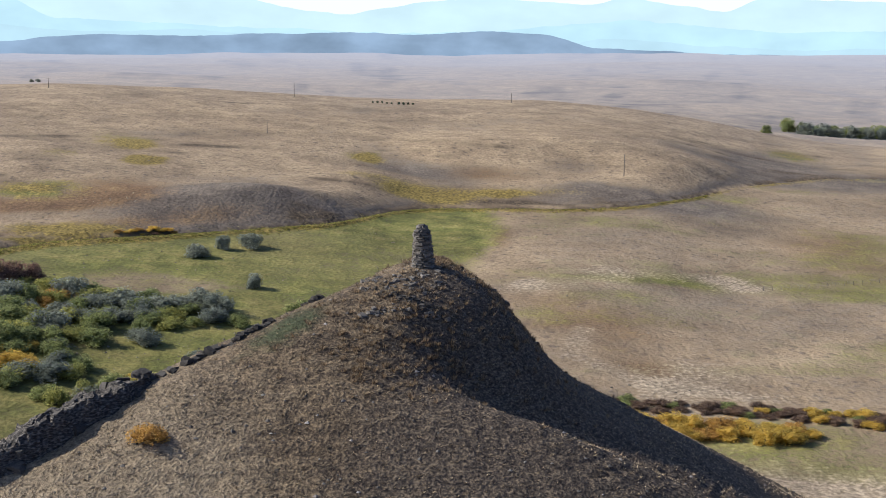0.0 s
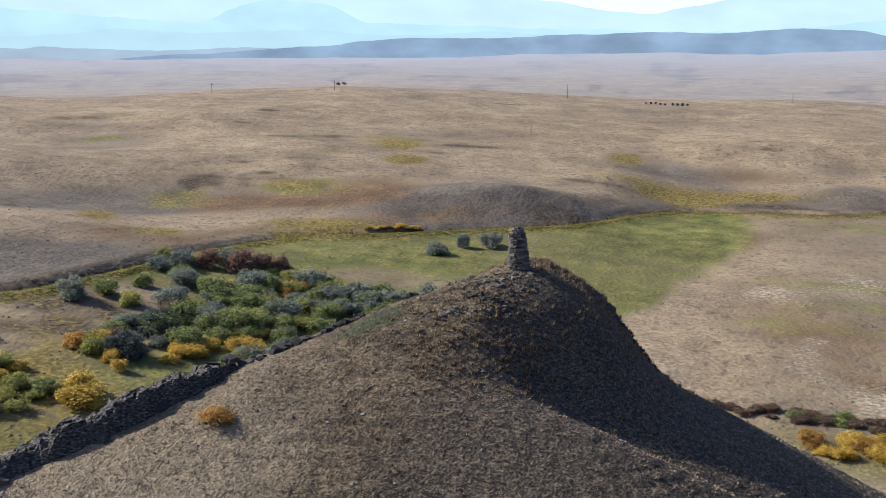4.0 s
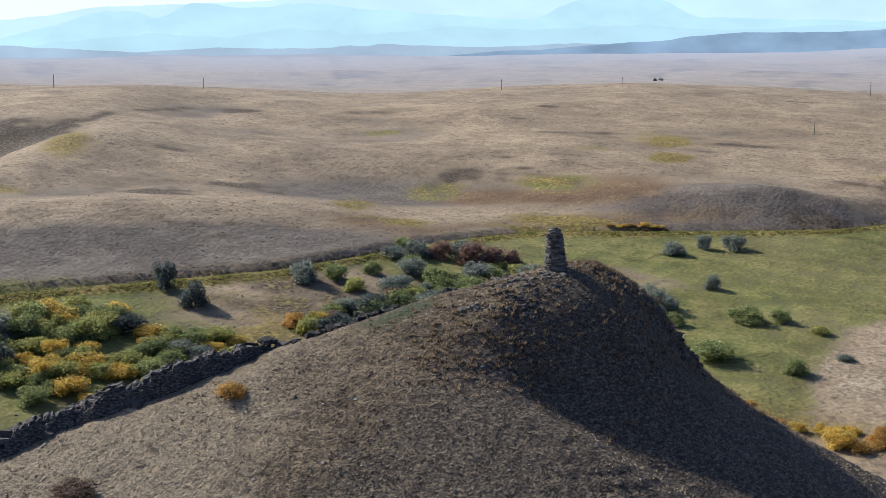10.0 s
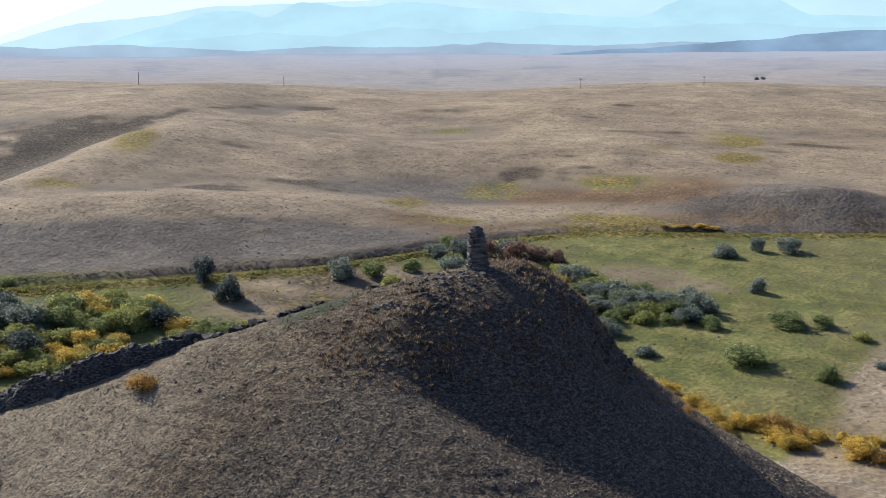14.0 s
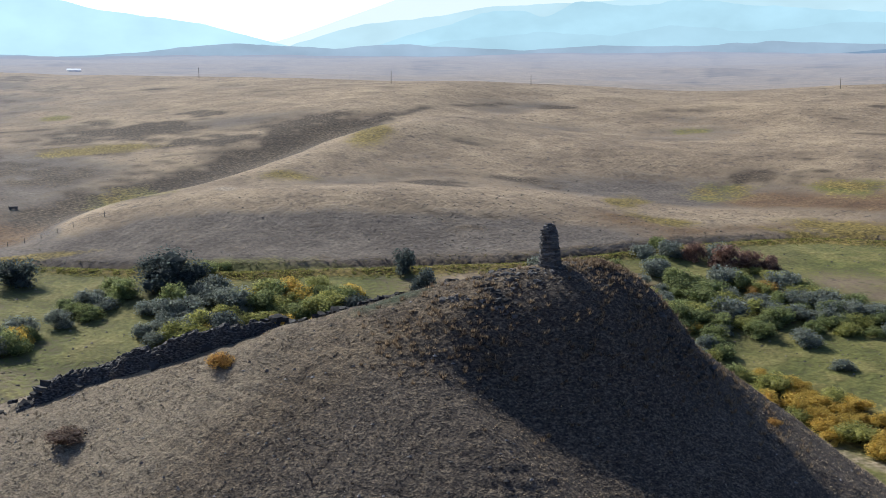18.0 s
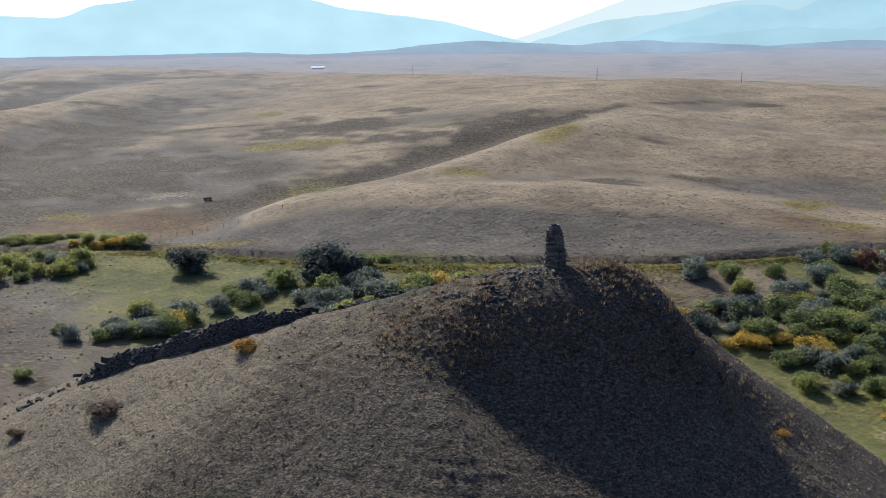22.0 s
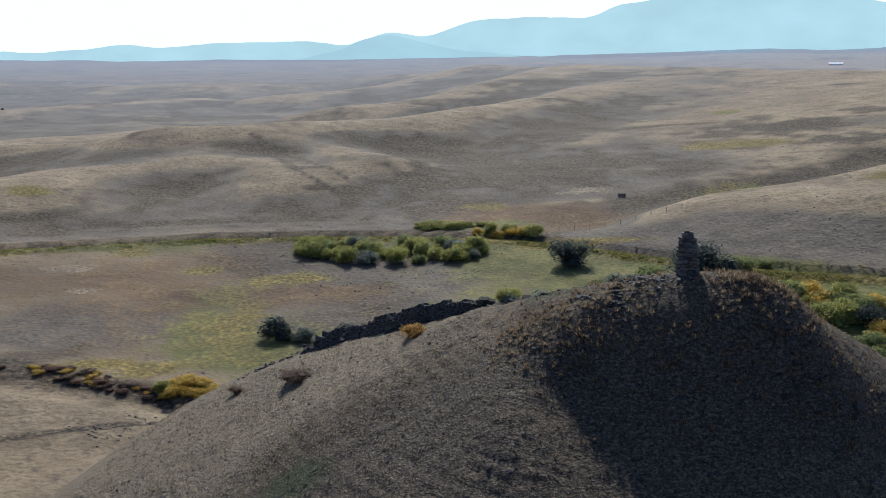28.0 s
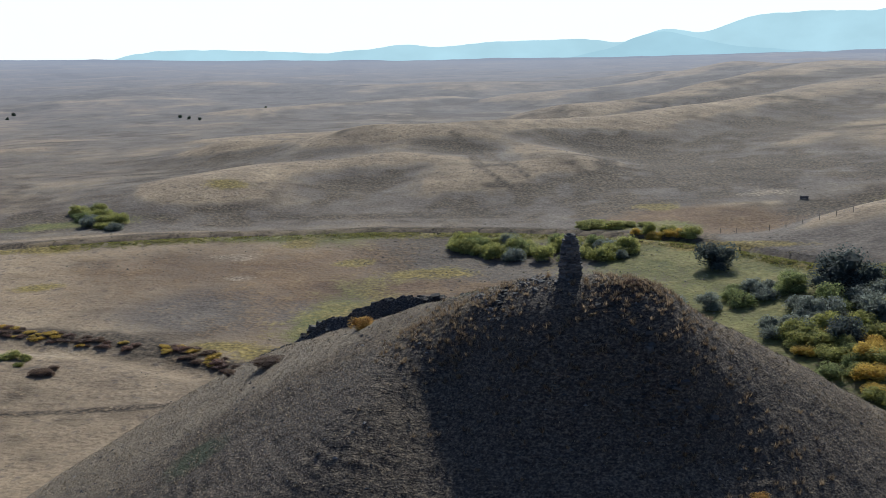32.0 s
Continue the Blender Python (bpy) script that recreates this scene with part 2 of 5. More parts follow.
def noise_node(n, l, scale, detail=4, coords=None, stretch=None):
    t = n.new("ShaderNodeTexNoise")
    t.inputs["Scale"].default_value, t.inputs["Detail"].default_value = scale, detail
    if coords:
        src = coords
        if stretch:
            mp = n.new("ShaderNodeMapping")
            mp.inputs["Scale"].default_value = stretch
            l.new(coords, mp.inputs[0])
            src = mp.outputs[0]
        l.new(src, t.inputs["Vector"])
    return t.outputs["Fac"]


def ramp(n, l, value, *stops):
    r = n.new("ShaderNodeValToRGB")
    e = r.color_ramp.elements
    e[0].position, e[0].color = stops[0][0], (*stops[0][1], 1)
    e[1].position, e[1].color = stops[-1][0], (*stops[-1][1], 1)
    for at, c in stops[1:-1]:
        e.new(at).color = (*c, 1)
    l.new(value, r.inputs[0])
    return r.outputs[0]


def mix(n, l, fac, a, b, how="MIX"):
    x = n.new("ShaderNodeMix")
    x.data_type, x.blend_type = "RGBA", how
    for socket, v in ((x.inputs["Factor"], fac), (x.inputs["A"], a), (x.inputs["B"], b)):
        if isinstance(v, (int, float)):
            socket.default_value = v
        elif isinstance(v, tuple):
            socket.default_value = (*v, 1)
        else:
            l.new(v, socket)
    return x.outputs["Result"]


def sums(n, l, op, a, b):
    x = n.new("ShaderNodeMath")
    x.operation = op
    for k, v in enumerate((a, b)):
        if isinstance(v, (int, float)):
            x.inputs[k].default_value = v
        else:
            l.new(v, x.inputs[k])
    return x.outputs[0]


def bump(n, l, bsdf, height, strength, distance):
    b = n.new("ShaderNodeBump")
    b.inputs["Strength"].default_value, b.inputs["Distance"].default_value = strength, distance
    l.new(height, b.inputs["Height"])
    l.new(b.outputs[0], bsdf.inputs["Normal"])


def ground_material(name, distance=False):
    """Dry grass, bare clay, green meadow, yellow sedge and dark sage, laid by the cover painted on the sheet; distance
    adds painted haze.
    """
    m, n, l, bsdf = material(name, 0.95)
    pos = n.new("ShaderNodeNewGeometry").outputs["Position"]
    fine = noise_node(n, l, 1.1, 6, pos)
    mid = noise_node(n, l, 0.16, 5, pos)
    wide = noise_node(n, l, 0.018, 5, pos)
    speck = noise_node(n, l, 0.55, 3, pos)
    cover = n.new("ShaderNodeVertexColor")
    cover.layer_name = "cover"
    sep = n.new("ShaderNodeSeparateColor")
    l.new(cover.outputs["Color"], sep.inputs[0])
    more = n.new("ShaderNodeVertexColor")
    more.layer_name = "more"
    sep2 = n.new("ShaderNodeSeparateColor")
    l.new(more.outputs["Color"], sep2.inputs[0])
    straw = ramp(n, l, wide, (0.3, (0.215, 0.156, 0.101)), (0.5, (0.318, 0.236, 0.150)), (0.7, (0.405, 0.304, 0.190)))
    straw = mix(n, l, 0.55, straw, ramp(n, l, mid, (0.3, (0.19, 0.138, 0.088)), (0.7, (0.40, 0.304, 0.190))))
    straw = mix(n, l, ramp(n, l, speck, (0.57, (0, 0, 0)), (0.68, (0.85, 0.85, 0.85))), straw, (0.12, 0.092, 0.07))

    def edge(value, soft=0.35):
        """A painted cover broken up by the grain of the ground."""
        v = sums(n, l, "ADD", value, sums(n, l, "MULTIPLY", sums(n, l, "SUBTRACT", mid, 0.5), 0.8))
        v = sums(n, l, "ADD", v, sums(n, l, "MULTIPLY", sums(n, l, "SUBTRACT", fine, 0.5), 0.8))
        return ramp(n, l, v, (0.5 - soft / 2, (0, 0, 0)), (0.5 + soft / 2, (1, 1, 1)))

    c = straw
    clay = ramp(n, l, mid, (0.3, (0.122, 0.099, 0.078)), (0.7, (0.190, 0.154, 0.119)))
    c = mix(n, l, edge(sep.outputs[2], 0.5), c, clay)
    sage = ramp(n, l, fine, (0.35, (0.060, 0.045, 0.030)), (0.7, (0.145, 0.107, 0.069)))
    c = mix(n, l, edge(sep2.outputs[0], 0.45), c, sage)
    rust = ramp(n, l, mid, (0.3, (0.135, 0.082, 0.046)), (0.7, (0.205, 0.132, 0.068)))
    c = mix(n, l, edge(sep2.outputs[1], 0.55), c, rust)
    green = ramp(n, l, mid, (0.28, (0.080, 0.088, 0.026)), (0.5, (0.148, 0.145, 0.042)), (0.72, (0.23, 0.197, 0.070)))
    green = mix(n, l, ramp(n, l, wide, (0.45, (0, 0, 0)), (0.72, (0.55, 0.55, 0.55))), green, (0.19, 0.155, 0.07))
    c = mix(n, l, edge(sep.outputs[0], 0.45), c, green)
    yellow = ramp(n, l, fine, (0.3, (0.130, 0.098, 0.030)), (0.7, (0.270, 0.198, 0.058)))
    c = mix(n, l, edge(sep.outputs[1], 0.5), c, yellow)
    pale = ramp(n, l, fine, (0.4, (0.26, 0.205, 0.142)), (0.7, (0.37, 0.295, 0.205)))
    c = mix(n, l, edge(sep2.outputs[2], 0.5), c, pale)
    c = mix(n, l, 0.85, c, ramp(n, l, fine, (0.25, (0.5, 0.5, 0.5)), (0.75, (1.35, 1.35, 1.35))), "MULTIPLY")
    c = mix(n, l, 0.6, c, ramp(n, l, noise_node(n, l, 0.055, 6, pos), (0.3, (0.62, 0.60, 0.60)), (0.7, (1.3, 1.3, 1.26))), "MULTIPLY")
    third = n.new("ShaderNodeVertexColor")
    third.layer_name = "third"
    sep3 = n.new("ShaderNodeSeparateColor")
    l.new(third.outputs["Color"], sep3.inputs[0])
    grit = noise_node(n, l, 2.6, 8, pos, (1, 1, 2.2))
    tuft = noise_node(n, l, 5.5, 5, pos, (1, 1, 1.6))
    band = noise_node(n, l, 1.0, 6, pos, (0.22, 0.22, 1.5))
    grit = sums(n, l, "ADD", sums(n, l, "MULTIPLY", grit, 0.45), sums(n, l, "MULTIPLY", tuft, 0.55))
    scree = ramp(n, l, grit, (0.36, (0.032, 0.024, 0.018)), (0.50, (0.086, 0.063, 0.041)), (0.64, (0.215, 0.158, 0.097)))
    scree = mix(n, l, ramp(n, l, band, (0.44, (0, 0, 0)), (0.62, (0.8, 0.8, 0.8))), scree, ramp(n, l, grit, (0.36, (0.050, 0.037, 0.026)), (0.64, (0.25, 0.184, 0.111))))
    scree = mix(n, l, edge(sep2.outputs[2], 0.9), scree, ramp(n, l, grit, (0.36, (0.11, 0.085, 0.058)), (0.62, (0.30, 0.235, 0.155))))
    # copy of the scree for the hill's shaded face, shade put into its tone
    shaded_scree = ramp(n, l, grit, (0.37, (0.030, 0.024, 0.020)), (0.50, (0.084, 0.065, 0.048)), (0.64, (0.215, 0.164, 0.108)))
    scree = mix(n, l, edge(sep3.outputs[2], 0.7), scree, shaded_scree)
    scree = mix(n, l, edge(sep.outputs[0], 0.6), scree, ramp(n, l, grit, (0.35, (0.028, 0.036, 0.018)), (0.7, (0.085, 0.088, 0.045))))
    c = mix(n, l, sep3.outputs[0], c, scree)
    l.new(c, bsdf.inputs["Base Color"])
    grit = sums(n, l, "ADD", grit, sums(n, l, "MULTIPLY", band, 0.7))
    rise = sums(n, l, "ADD", sums(n, l, "MULTIPLY", fine, 0.8), sums(n, l, "MULTIPLY", mid, sums(n, l, "SUBTRACT", 2.0, sums(n, l, "MULTIPLY", sep3.outputs[0], 1.5))))
    rise = sums(n, l, "ADD", rise, sums(n, l, "MULTIPLY", sums(n, l, "MULTIPLY", grit, 0.9), sep3.outputs[0]))
    bump(n, l, bsdf, rise, 0.8, 0.5)
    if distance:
        # haze of the air painted over the far ground as blue-grey glow
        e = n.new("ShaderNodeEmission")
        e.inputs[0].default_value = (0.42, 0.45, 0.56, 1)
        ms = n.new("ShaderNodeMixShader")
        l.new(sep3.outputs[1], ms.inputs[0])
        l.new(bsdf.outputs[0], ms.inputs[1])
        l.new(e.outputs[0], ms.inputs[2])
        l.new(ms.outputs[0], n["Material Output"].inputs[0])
    return m


GROUND = ground_material("dry_grassland")
FAR_GROUND = ground_material("hazed_plain", True)


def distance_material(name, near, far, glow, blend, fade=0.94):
    """Land and mountains miles off: a plain backdrop, with the haze of the air painted in as glow."""
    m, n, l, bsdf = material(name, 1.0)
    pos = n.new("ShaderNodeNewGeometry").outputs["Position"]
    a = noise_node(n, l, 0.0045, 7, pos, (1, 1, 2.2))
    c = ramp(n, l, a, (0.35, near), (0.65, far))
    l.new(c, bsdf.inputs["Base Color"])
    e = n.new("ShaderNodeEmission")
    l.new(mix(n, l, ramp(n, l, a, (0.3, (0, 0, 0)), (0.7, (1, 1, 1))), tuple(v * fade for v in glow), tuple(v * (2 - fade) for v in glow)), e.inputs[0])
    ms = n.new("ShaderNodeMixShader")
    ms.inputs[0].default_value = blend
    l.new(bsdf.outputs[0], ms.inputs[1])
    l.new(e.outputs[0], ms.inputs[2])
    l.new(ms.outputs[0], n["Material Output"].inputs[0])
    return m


# each glow colour holds the painted haze of its distance
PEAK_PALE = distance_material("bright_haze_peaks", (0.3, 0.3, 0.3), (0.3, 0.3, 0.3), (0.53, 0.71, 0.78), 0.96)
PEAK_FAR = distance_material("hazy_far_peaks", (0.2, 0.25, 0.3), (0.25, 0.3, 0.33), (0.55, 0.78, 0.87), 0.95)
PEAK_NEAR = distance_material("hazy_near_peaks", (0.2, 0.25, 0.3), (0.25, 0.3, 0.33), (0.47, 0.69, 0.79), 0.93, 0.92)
LOW_HILLS = distance_material("hazed_low_hills", (0.15, 0.17, 0.2), (0.25, 0.25, 0.26), (0.37, 0.47, 0.58), 0.86, 0.88)
FRONT_RIDGE = distance_material("hazed_front_ridge", (0.2, 0.25, 0.3), (0.25, 0.3, 0.33), (0.45, 0.65, 0.75), 0.92, 0.94)
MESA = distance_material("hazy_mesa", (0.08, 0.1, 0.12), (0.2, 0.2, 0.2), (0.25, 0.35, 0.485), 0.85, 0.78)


# ---- ground ----
def patch(x, y, at, along, across, turn=0.0, full=1.0):
    return np.minimum(mound(x, y, at, along * 1.15, across * 1.2, turn, full * 1.5), 1.0)


UPPER_BANK = ((-122, -140), (-116, -111), (-114, -90), (-109, -75), (-103, -62), (-96, -50))
LOWER_BANK = ((-68, -110), (-73, -88), (-77, -78), (-84, -62), (-88, -48))
WET = ((-172, -33), (-167, -42), (-159, -49), (-142, -52), (-129, -51), (-118, -45), (-112, -38), (-104, -36))
TRACK = ((-346, -56), (-318, -47), (-278, -37), (-260, -27), (-257, -14))
SIDE_TRACK = ((-346, -56), (-330, -45), (-298, -35), (-270, -22))


def hill_mask(x, y):
    r = np.hypot(x, y)
    return smooth(-2.0, 3.0, hill_height(x, y) - np.interp(bearing_of(x, y), (-60, 20, 110, 170), (-45, -41, -37, -36))) * (1 - smooth(70, 95, r))


# plots of plants and bare ground: middle, half length, half depth, turn, fullness
SEDGE = ((-93, 288, 6, 7, 14, 1.6), (-105, 319, 6, 10, 15, 0.8), (-25, 334, 5, 6, 4, 0.8), (-4, 290, 13, 5, 1, 0.7), (20, 297, 4.6, 2.9, 177, 0.9), (-92, 204, 15, 5, 18, 0.7), (-143, 180, 3.8, 12, 36, 0.9),
         (-244, 172, 7, 22, 49, 0.7), (-210, 117, 7, 6, 59, 0.7), (-308, 117, 12, 9, 65, 0.6), (-122, 169, 9, 4.3, 41, 0.7), (-239, 16, 4.7, 4.7, 83, 0.9), (-194, -74, 3.4, 3.7, 100, 1.0), (-176, -57, 3, 3.1, 98, 1.1), (-168, -37, 7, 2.7, 93, 0.9))
SEDGE_WEST = ((-139, -44, 5, 15, 96, 0.5), (-111, -58, 6, 3.6, 100, 0.8), (-252, -111, 6, 3.7, 105, 0.9), (-182, -133, 7, 5, 117, 0.7), (-147, -119, 6, 3.5, 118, 0.6), (-319, 105, 12, 9, 73, 0.55), (-114, -68, 6, 2.5, 103, 0.7),
              (-189, 27, 9, 1.6, 71, 1.2), (-185, 32, 12, 1.6, 75, 1.2), (-97, 194, 11, 1.6, 19, 0.7))
LUSH = ((-113, 326, 12, 17, 15, 0.62), (-27, 337, 7, 8, 4, 0.75), (-121, 286, 6, 6, 18, 0.6), (-114, 239, 10, 5, 19, 0.65), (153, 439, 12, 16, 164, 0.9), (-141, 218, 10, 9, 32, 0.9), (-208, 292, 8, 8, 34, 0.8), (-108, 239, 12, 8, 26, 0.55),
        (-228, 82, 11, 20, 67, 0.85), (-402, 137, 6, 7, 68, 0.7), (-410, 136, 7, 9, 72, 0.7), (-230, 74, 8, 12, 73, 0.5))
LUSH_WEST = ((-202, -70, 13, 9, 99, 0.5), (-123, -46, 8, 9, 96, 0.75), (-212, -142, 19, 6, 116, 0.7), (-213, 10, 13, 3.8, 84, 1.0), (-183, 13, 9, 9, 82, 0.85), (-155, 59, 19, 4.3, 62, 0.7), (-200, -20, 5, 5, 90, 0.4), (-126, -42, 22, 16, 30, 0.3),
             (-9.5, -8.5, 3.2, 1.6, 50, 0.75), (1, -29.5, 3.2, 2.2, 30, 0.8))
RED_GRASS = ((17, 321, 16, 10, 178, 0.42), (-102, 228, 21, 8, 18, 0.6), (113, 246, 20, 29, 162, 0.45), (17, 236, 4.7, 16, 177, 0.45), (-124, 217, 13, 8, 30, 0.65), (-89, 243, 15, 14, 22, 0.55), (-217, 29, 16, 13, 74, 0.7), (-223, 22, 22, 13, 82, 0.6),
             (-155, -42, 11, 7, 95, 0.6), (43, 126, 10, 6, 169, 0.4), (-156, -23, 7, 6, 90, 0.5), (-125, 159, 13, 8, 42, 0.5), (-165, -90, 24, 40, 20, 0.35), (30, 160, 14, 36, 20, 0.35))
DARK_SAGE = ((-181, 148, 9, 5, 45, 0.95), (-285, 301, 10, 6, 41, 0.9), (-178, 375, 4.3, 4.9, 26, 1.1), (-288, 184, 18, 15, 52, 0.5), (-338, 136, 19, 13, 65, 0.6), (-346, 174, 6, 5, 61, 1.1), (-296, 139, 24, 11, 62, 0.58), (-331, 146, 15, 9, 68, 0.7),
             (-353, 174, 6, 8, 66, 1.1), (-308, 45, 28, 21, 80, 0.7), (-263, -29, 10, 5, 91, 0.5), (-562, 18, 14, 6, 86, 0.9), (-892, -121, 12, 30, 96, 1.1), (-724, -123, 35, 33, 97, 0.8))
DARK_SAGE_WEST = ((-276, 0, 10, 12, 86, 0.6), (-248, -7, 21, 9, 87, 0.65), (-169, -104, 12, 10, 113, 0.5), (-230, -73, 29, 3, 99, 0.9), (-34, 243, 10, 3.2, 6, 0.5), (18, 352, 15, 3.7, 178, 0.4), (-285, 64, 36, 22, 71, 0.55), (-1659, -429, 51, 83, 103, 0.8),
                  (-952, 77, 35, 18, 85, 0.6), (-1120, -535, 44, 51, 114, 0.7), (-164, 175, 2.2, 4.5, 46, 1.0), (-143, 227, 2, 2, 37, 1.1), (-104, 103, 20, 14, 60, 0.65), (-182, 170, 20, 6, 40, 0.45), (-310, -5, 18, 40, 10, 0.4))
BARE_CLAY = ((-152, 92, 66, 12, 57, 1.3), (-50, 233, 34, 15, 12, 1.2), (62, 296, 28, 10, 171, 0.8), (138, 382, 42, 21, 164, 0.75), (-167, -12, 18, 11, 88, 0.9), (-293, 53, 42, 38, 73, 0.55), (-275, 56, 28, 22, 78, 0.5), (-132, -72, 16, 10, 109, 0.65),
             (-141, -76, 15, 15, 103, 0.45), (-164, 180, 19, 16, 39, 0.4), (-318, 173, 28, 14, 60, 0.5))
PALE_SOIL = ((67, 202, 9, 6, 167, 0.5), (22, 186, 2.7, 4.3, 176, 0.6), (74, 192, 8, 4.8, 166, 0.5), (42, 199, 10, 6, 172, 0.4), (-87, -64, 19, 6, 104, 0.2), (-161, -79, 5, 3.2, 108, 0.4), (-181, -87, 7, 3.9, 109, 0.4), (-253, 44, 8, 5, 79, 0.5),
             (-199, 91, 2.6, 5, 68, 0.8), (-103, -99, 13, 7, 118, 0.25), (2, 127, 9, 15, 20, 0.36), (22, 182, 24, 9, 20, 0.3), (46, 120, 9, 22, 340, 0.35), (62, 72, 30, 9, 160, 0.4))


def spots(x, y, rows):
    return sum(patch(x, y, (px, py), along, across, turn, full) for px, py, along, across, turn, full in rows)


def covers(x, y):
    """What grows where: green meadow, yellow sedge, bare clay, dark sage, rust grass, pale salt, hill scree; also how
    much haze is painted in by range.
    """
    r, b = np.hypot(x, y), bearing_of(x, y)
    out = ditch_range(b) - r
    n1, n2, n4 = waves(x, y, 60, 21, 3), waves(x, y, 22, 22, 3), waves(x, y * 1.4, 8, 23, 3)
    step = 10 + 0.035 * r
    hollow = (land(x + step, y) + land(x - step, y) + land(x, y + step) + land(x, y - step)) / 4 - land(x, y)
    hollow = np.clip(hollow / (0.045 * step), -1.5, 1.5) * smooth(110, 200, r)
    hill = hill_mask(x, y)
    floor = smooth(-1, 3, out) * (1 - hill)
    above = smooth(-1, 4, -out)
    xw, yw = x + 3.5 * waves(x, y, 16, 91, 3) * smooth(80, 160, r), y + 3.5 * waves(x, y, 16, 92, 3) * smooth(80, 160, r)
    grown = np.interp(b + n2 * 1.5 - 6 * (1 - smooth(140, 215, r)) * (1 - smooth(15, 30, b)), (-8, -4, -2, 20, 60, 82, 88, 92, 98, 130), (0.02, 0.12, 1.0, 0.95, 0.9, 0.85, 0.7, 0.32, 0.1, 0.05))
    green = floor * grown * (0.82 + 0.3 * n1 + 0.2 * n2) + 0.72 * spots(xw, yw, LUSH) * (0.8 + 0.5 * n4) + spots(xw, yw, LUSH_WEST)
    green = green + (0.25 + 0.6 * waves(x * 0.45, y * 1.5, 24, 69, 4)) * floor * (1 - smooth(-8, 0, b)) * (1 - smooth(0.2, 0.7, waves(x, y, 70, 70, 2)))
    green = green - 0.9 * patch(xw, yw, (-104, 105), 20, 13, 60) - 0.5 * patch(xw, yw, (-60, 165), 14, 6, 0)
    strip = np.exp(-(((out - 6.0) / 3.2) ** 2)) * smooth(-30, -15, b)
    green = green + 0.6 * strip * smooth(60, 80, b)
    yellow = strip * (0.75 - 0.35 * smooth(75, 90, b) + 0.45 * n2) + spots(xw, yw, SEDGE) + spots(xw, yw, SEDGE_WEST) + 0.5 * spots(xw, yw, LUSH) * (0.9 - 0.6 * n4)
    yellow = yellow + patch(xw, yw, (4, 298), 42, 6, 0, 0.45) + patch(xw, yw, (-20, 100), 40, 9, 5, 0.45) + patch(xw, yw, (-90, 70), 14, 40, 30, 0.3)
    yellow = yellow + 0.55 * floor * smooth(10, 40, b) * (1 - smooth(80, 90, b)) * np.maximum(waves(x, y, 19, 66, 3), 0)
    clay = spots(xw, yw, BARE_CLAY) + 0.35 * floor * (1 - smooth(-12, -3, b)) + 0.35 * np.maximum(n1 + 0.3 * n2, 0) * (1 - 0.5 * smooth(0, 20, b))
    clay = clay + (0.72 + 0.3 * n2) * floor * smooth(86, 94, b) * (1 - 0.8 * smooth(102, 114, b)) + above * (0.55 * np.maximum(hollow + 0.25 * n2, 0) + (0.68 + 0.3 * n1 + 0.25 * n4) * smooth(60, 86, b) * (1 - smooth(0.1, 0.7, -hollow)))
    n3 = waves(x + 0.5 * y, (y - 0.5 * x) * 2.2, 70, 27, 4)
    sage = 0.6 * np.maximum(n3, 0) * smooth(215, 270, r) * (1 - smooth(0.0, 0.6, -hollow)) + 0.5 * above * np.maximum(hollow - 0.15 + 0.4 * n2 + 0.7 * n4, 0) * smooth(40, 70, b)
    n5 = waves(b * 2, r * 1.25, 10, 95, 3)
    sage = sage + (spots(xw, yw, DARK_SAGE) + spots(xw, yw, DARK_SAGE_WEST)) * (0.75 + 0.9 * n4)
    sage = sage + 0.8 * np.maximum(n5 - 0.22, 0) * above * (1 - smooth(700, 1100, r))
    # dark lines along the ditch: bank shadow painted in sage colour, with real sage beside
    bank = np.exp(-(((out - 1.2) / 1.0) ** 2)) * (0.85 + 0.5 * n2)
    sage = sage + 1.2 * bank * smooth(-40, -12, b) + np.exp(-(((out + 2.5) / 1.6) ** 2)) * smooth(-30, -10, b) * (0.35 + 0.45 * smooth(78, 88, b) + 0.6 * n2)
    sage = sage + trail(xw, yw, UPPER_BANK, 2.6) * 1.2 + trail(xw, yw, LOWER_BANK, 0.8) * 1.1
    sage = sage + (trail(x, y, TRACK, 1.2) + trail(x, y, SIDE_TRACK, 0.9)) * 0.8
    streak = waves(90000 / r, b * 7, 10, 61, 4)
    sage = sage + 0.7 * np.maximum(streak + 0.1, 0) * smooth(420, 800, r) + 0.55 * np.maximum(waves(x, y, 40, 62, 4) - 0.05 + 0.6 * n4, 0) * smooth(55, 80, b) * above
    sage = sage + 0.52 * floor * smooth(82, 92, b) * (0.8 + 0.7 * n2) * (1 - 0.6 * smooth(102, 114, b)) + above * (0.35 * trail(xw, yw, tuple((p - 16, q - 3) for p, q in GULLY[:7]), 12) + 0.6 * trail(xw, yw, GULLY, 4)) * (0.75 + 0.9 * n4)
    sage = sage + 0.75 * np.maximum(waves(x, y * 1.6, 13, 67, 3) - 0.22, 0) * above * (1 - smooth(600, 900, r)) + 0.6 * np.maximum(waves(x, y, 9, 63, 3) - 0.1, 0) * floor * smooth(70, 90, b)
    rust = 0.55 * np.exp(-(((out + 7) / 6) ** 2)) * smooth(8, 16, b) * (1 - smooth(32, 40, b)) + spots(xw, yw, RED_GRASS)
    plain_east = floor * (1 - smooth(-8, 0, b))
    rust = rust + 0.5 * np.maximum(waves(x * 0.6, y * 1.3, 34, 64, 4) - 0.05, 0) * plain_east + 0.5 * np.maximum(waves(x, y, 30, 65, 3), 0) * floor * smooth(70, 88, b)
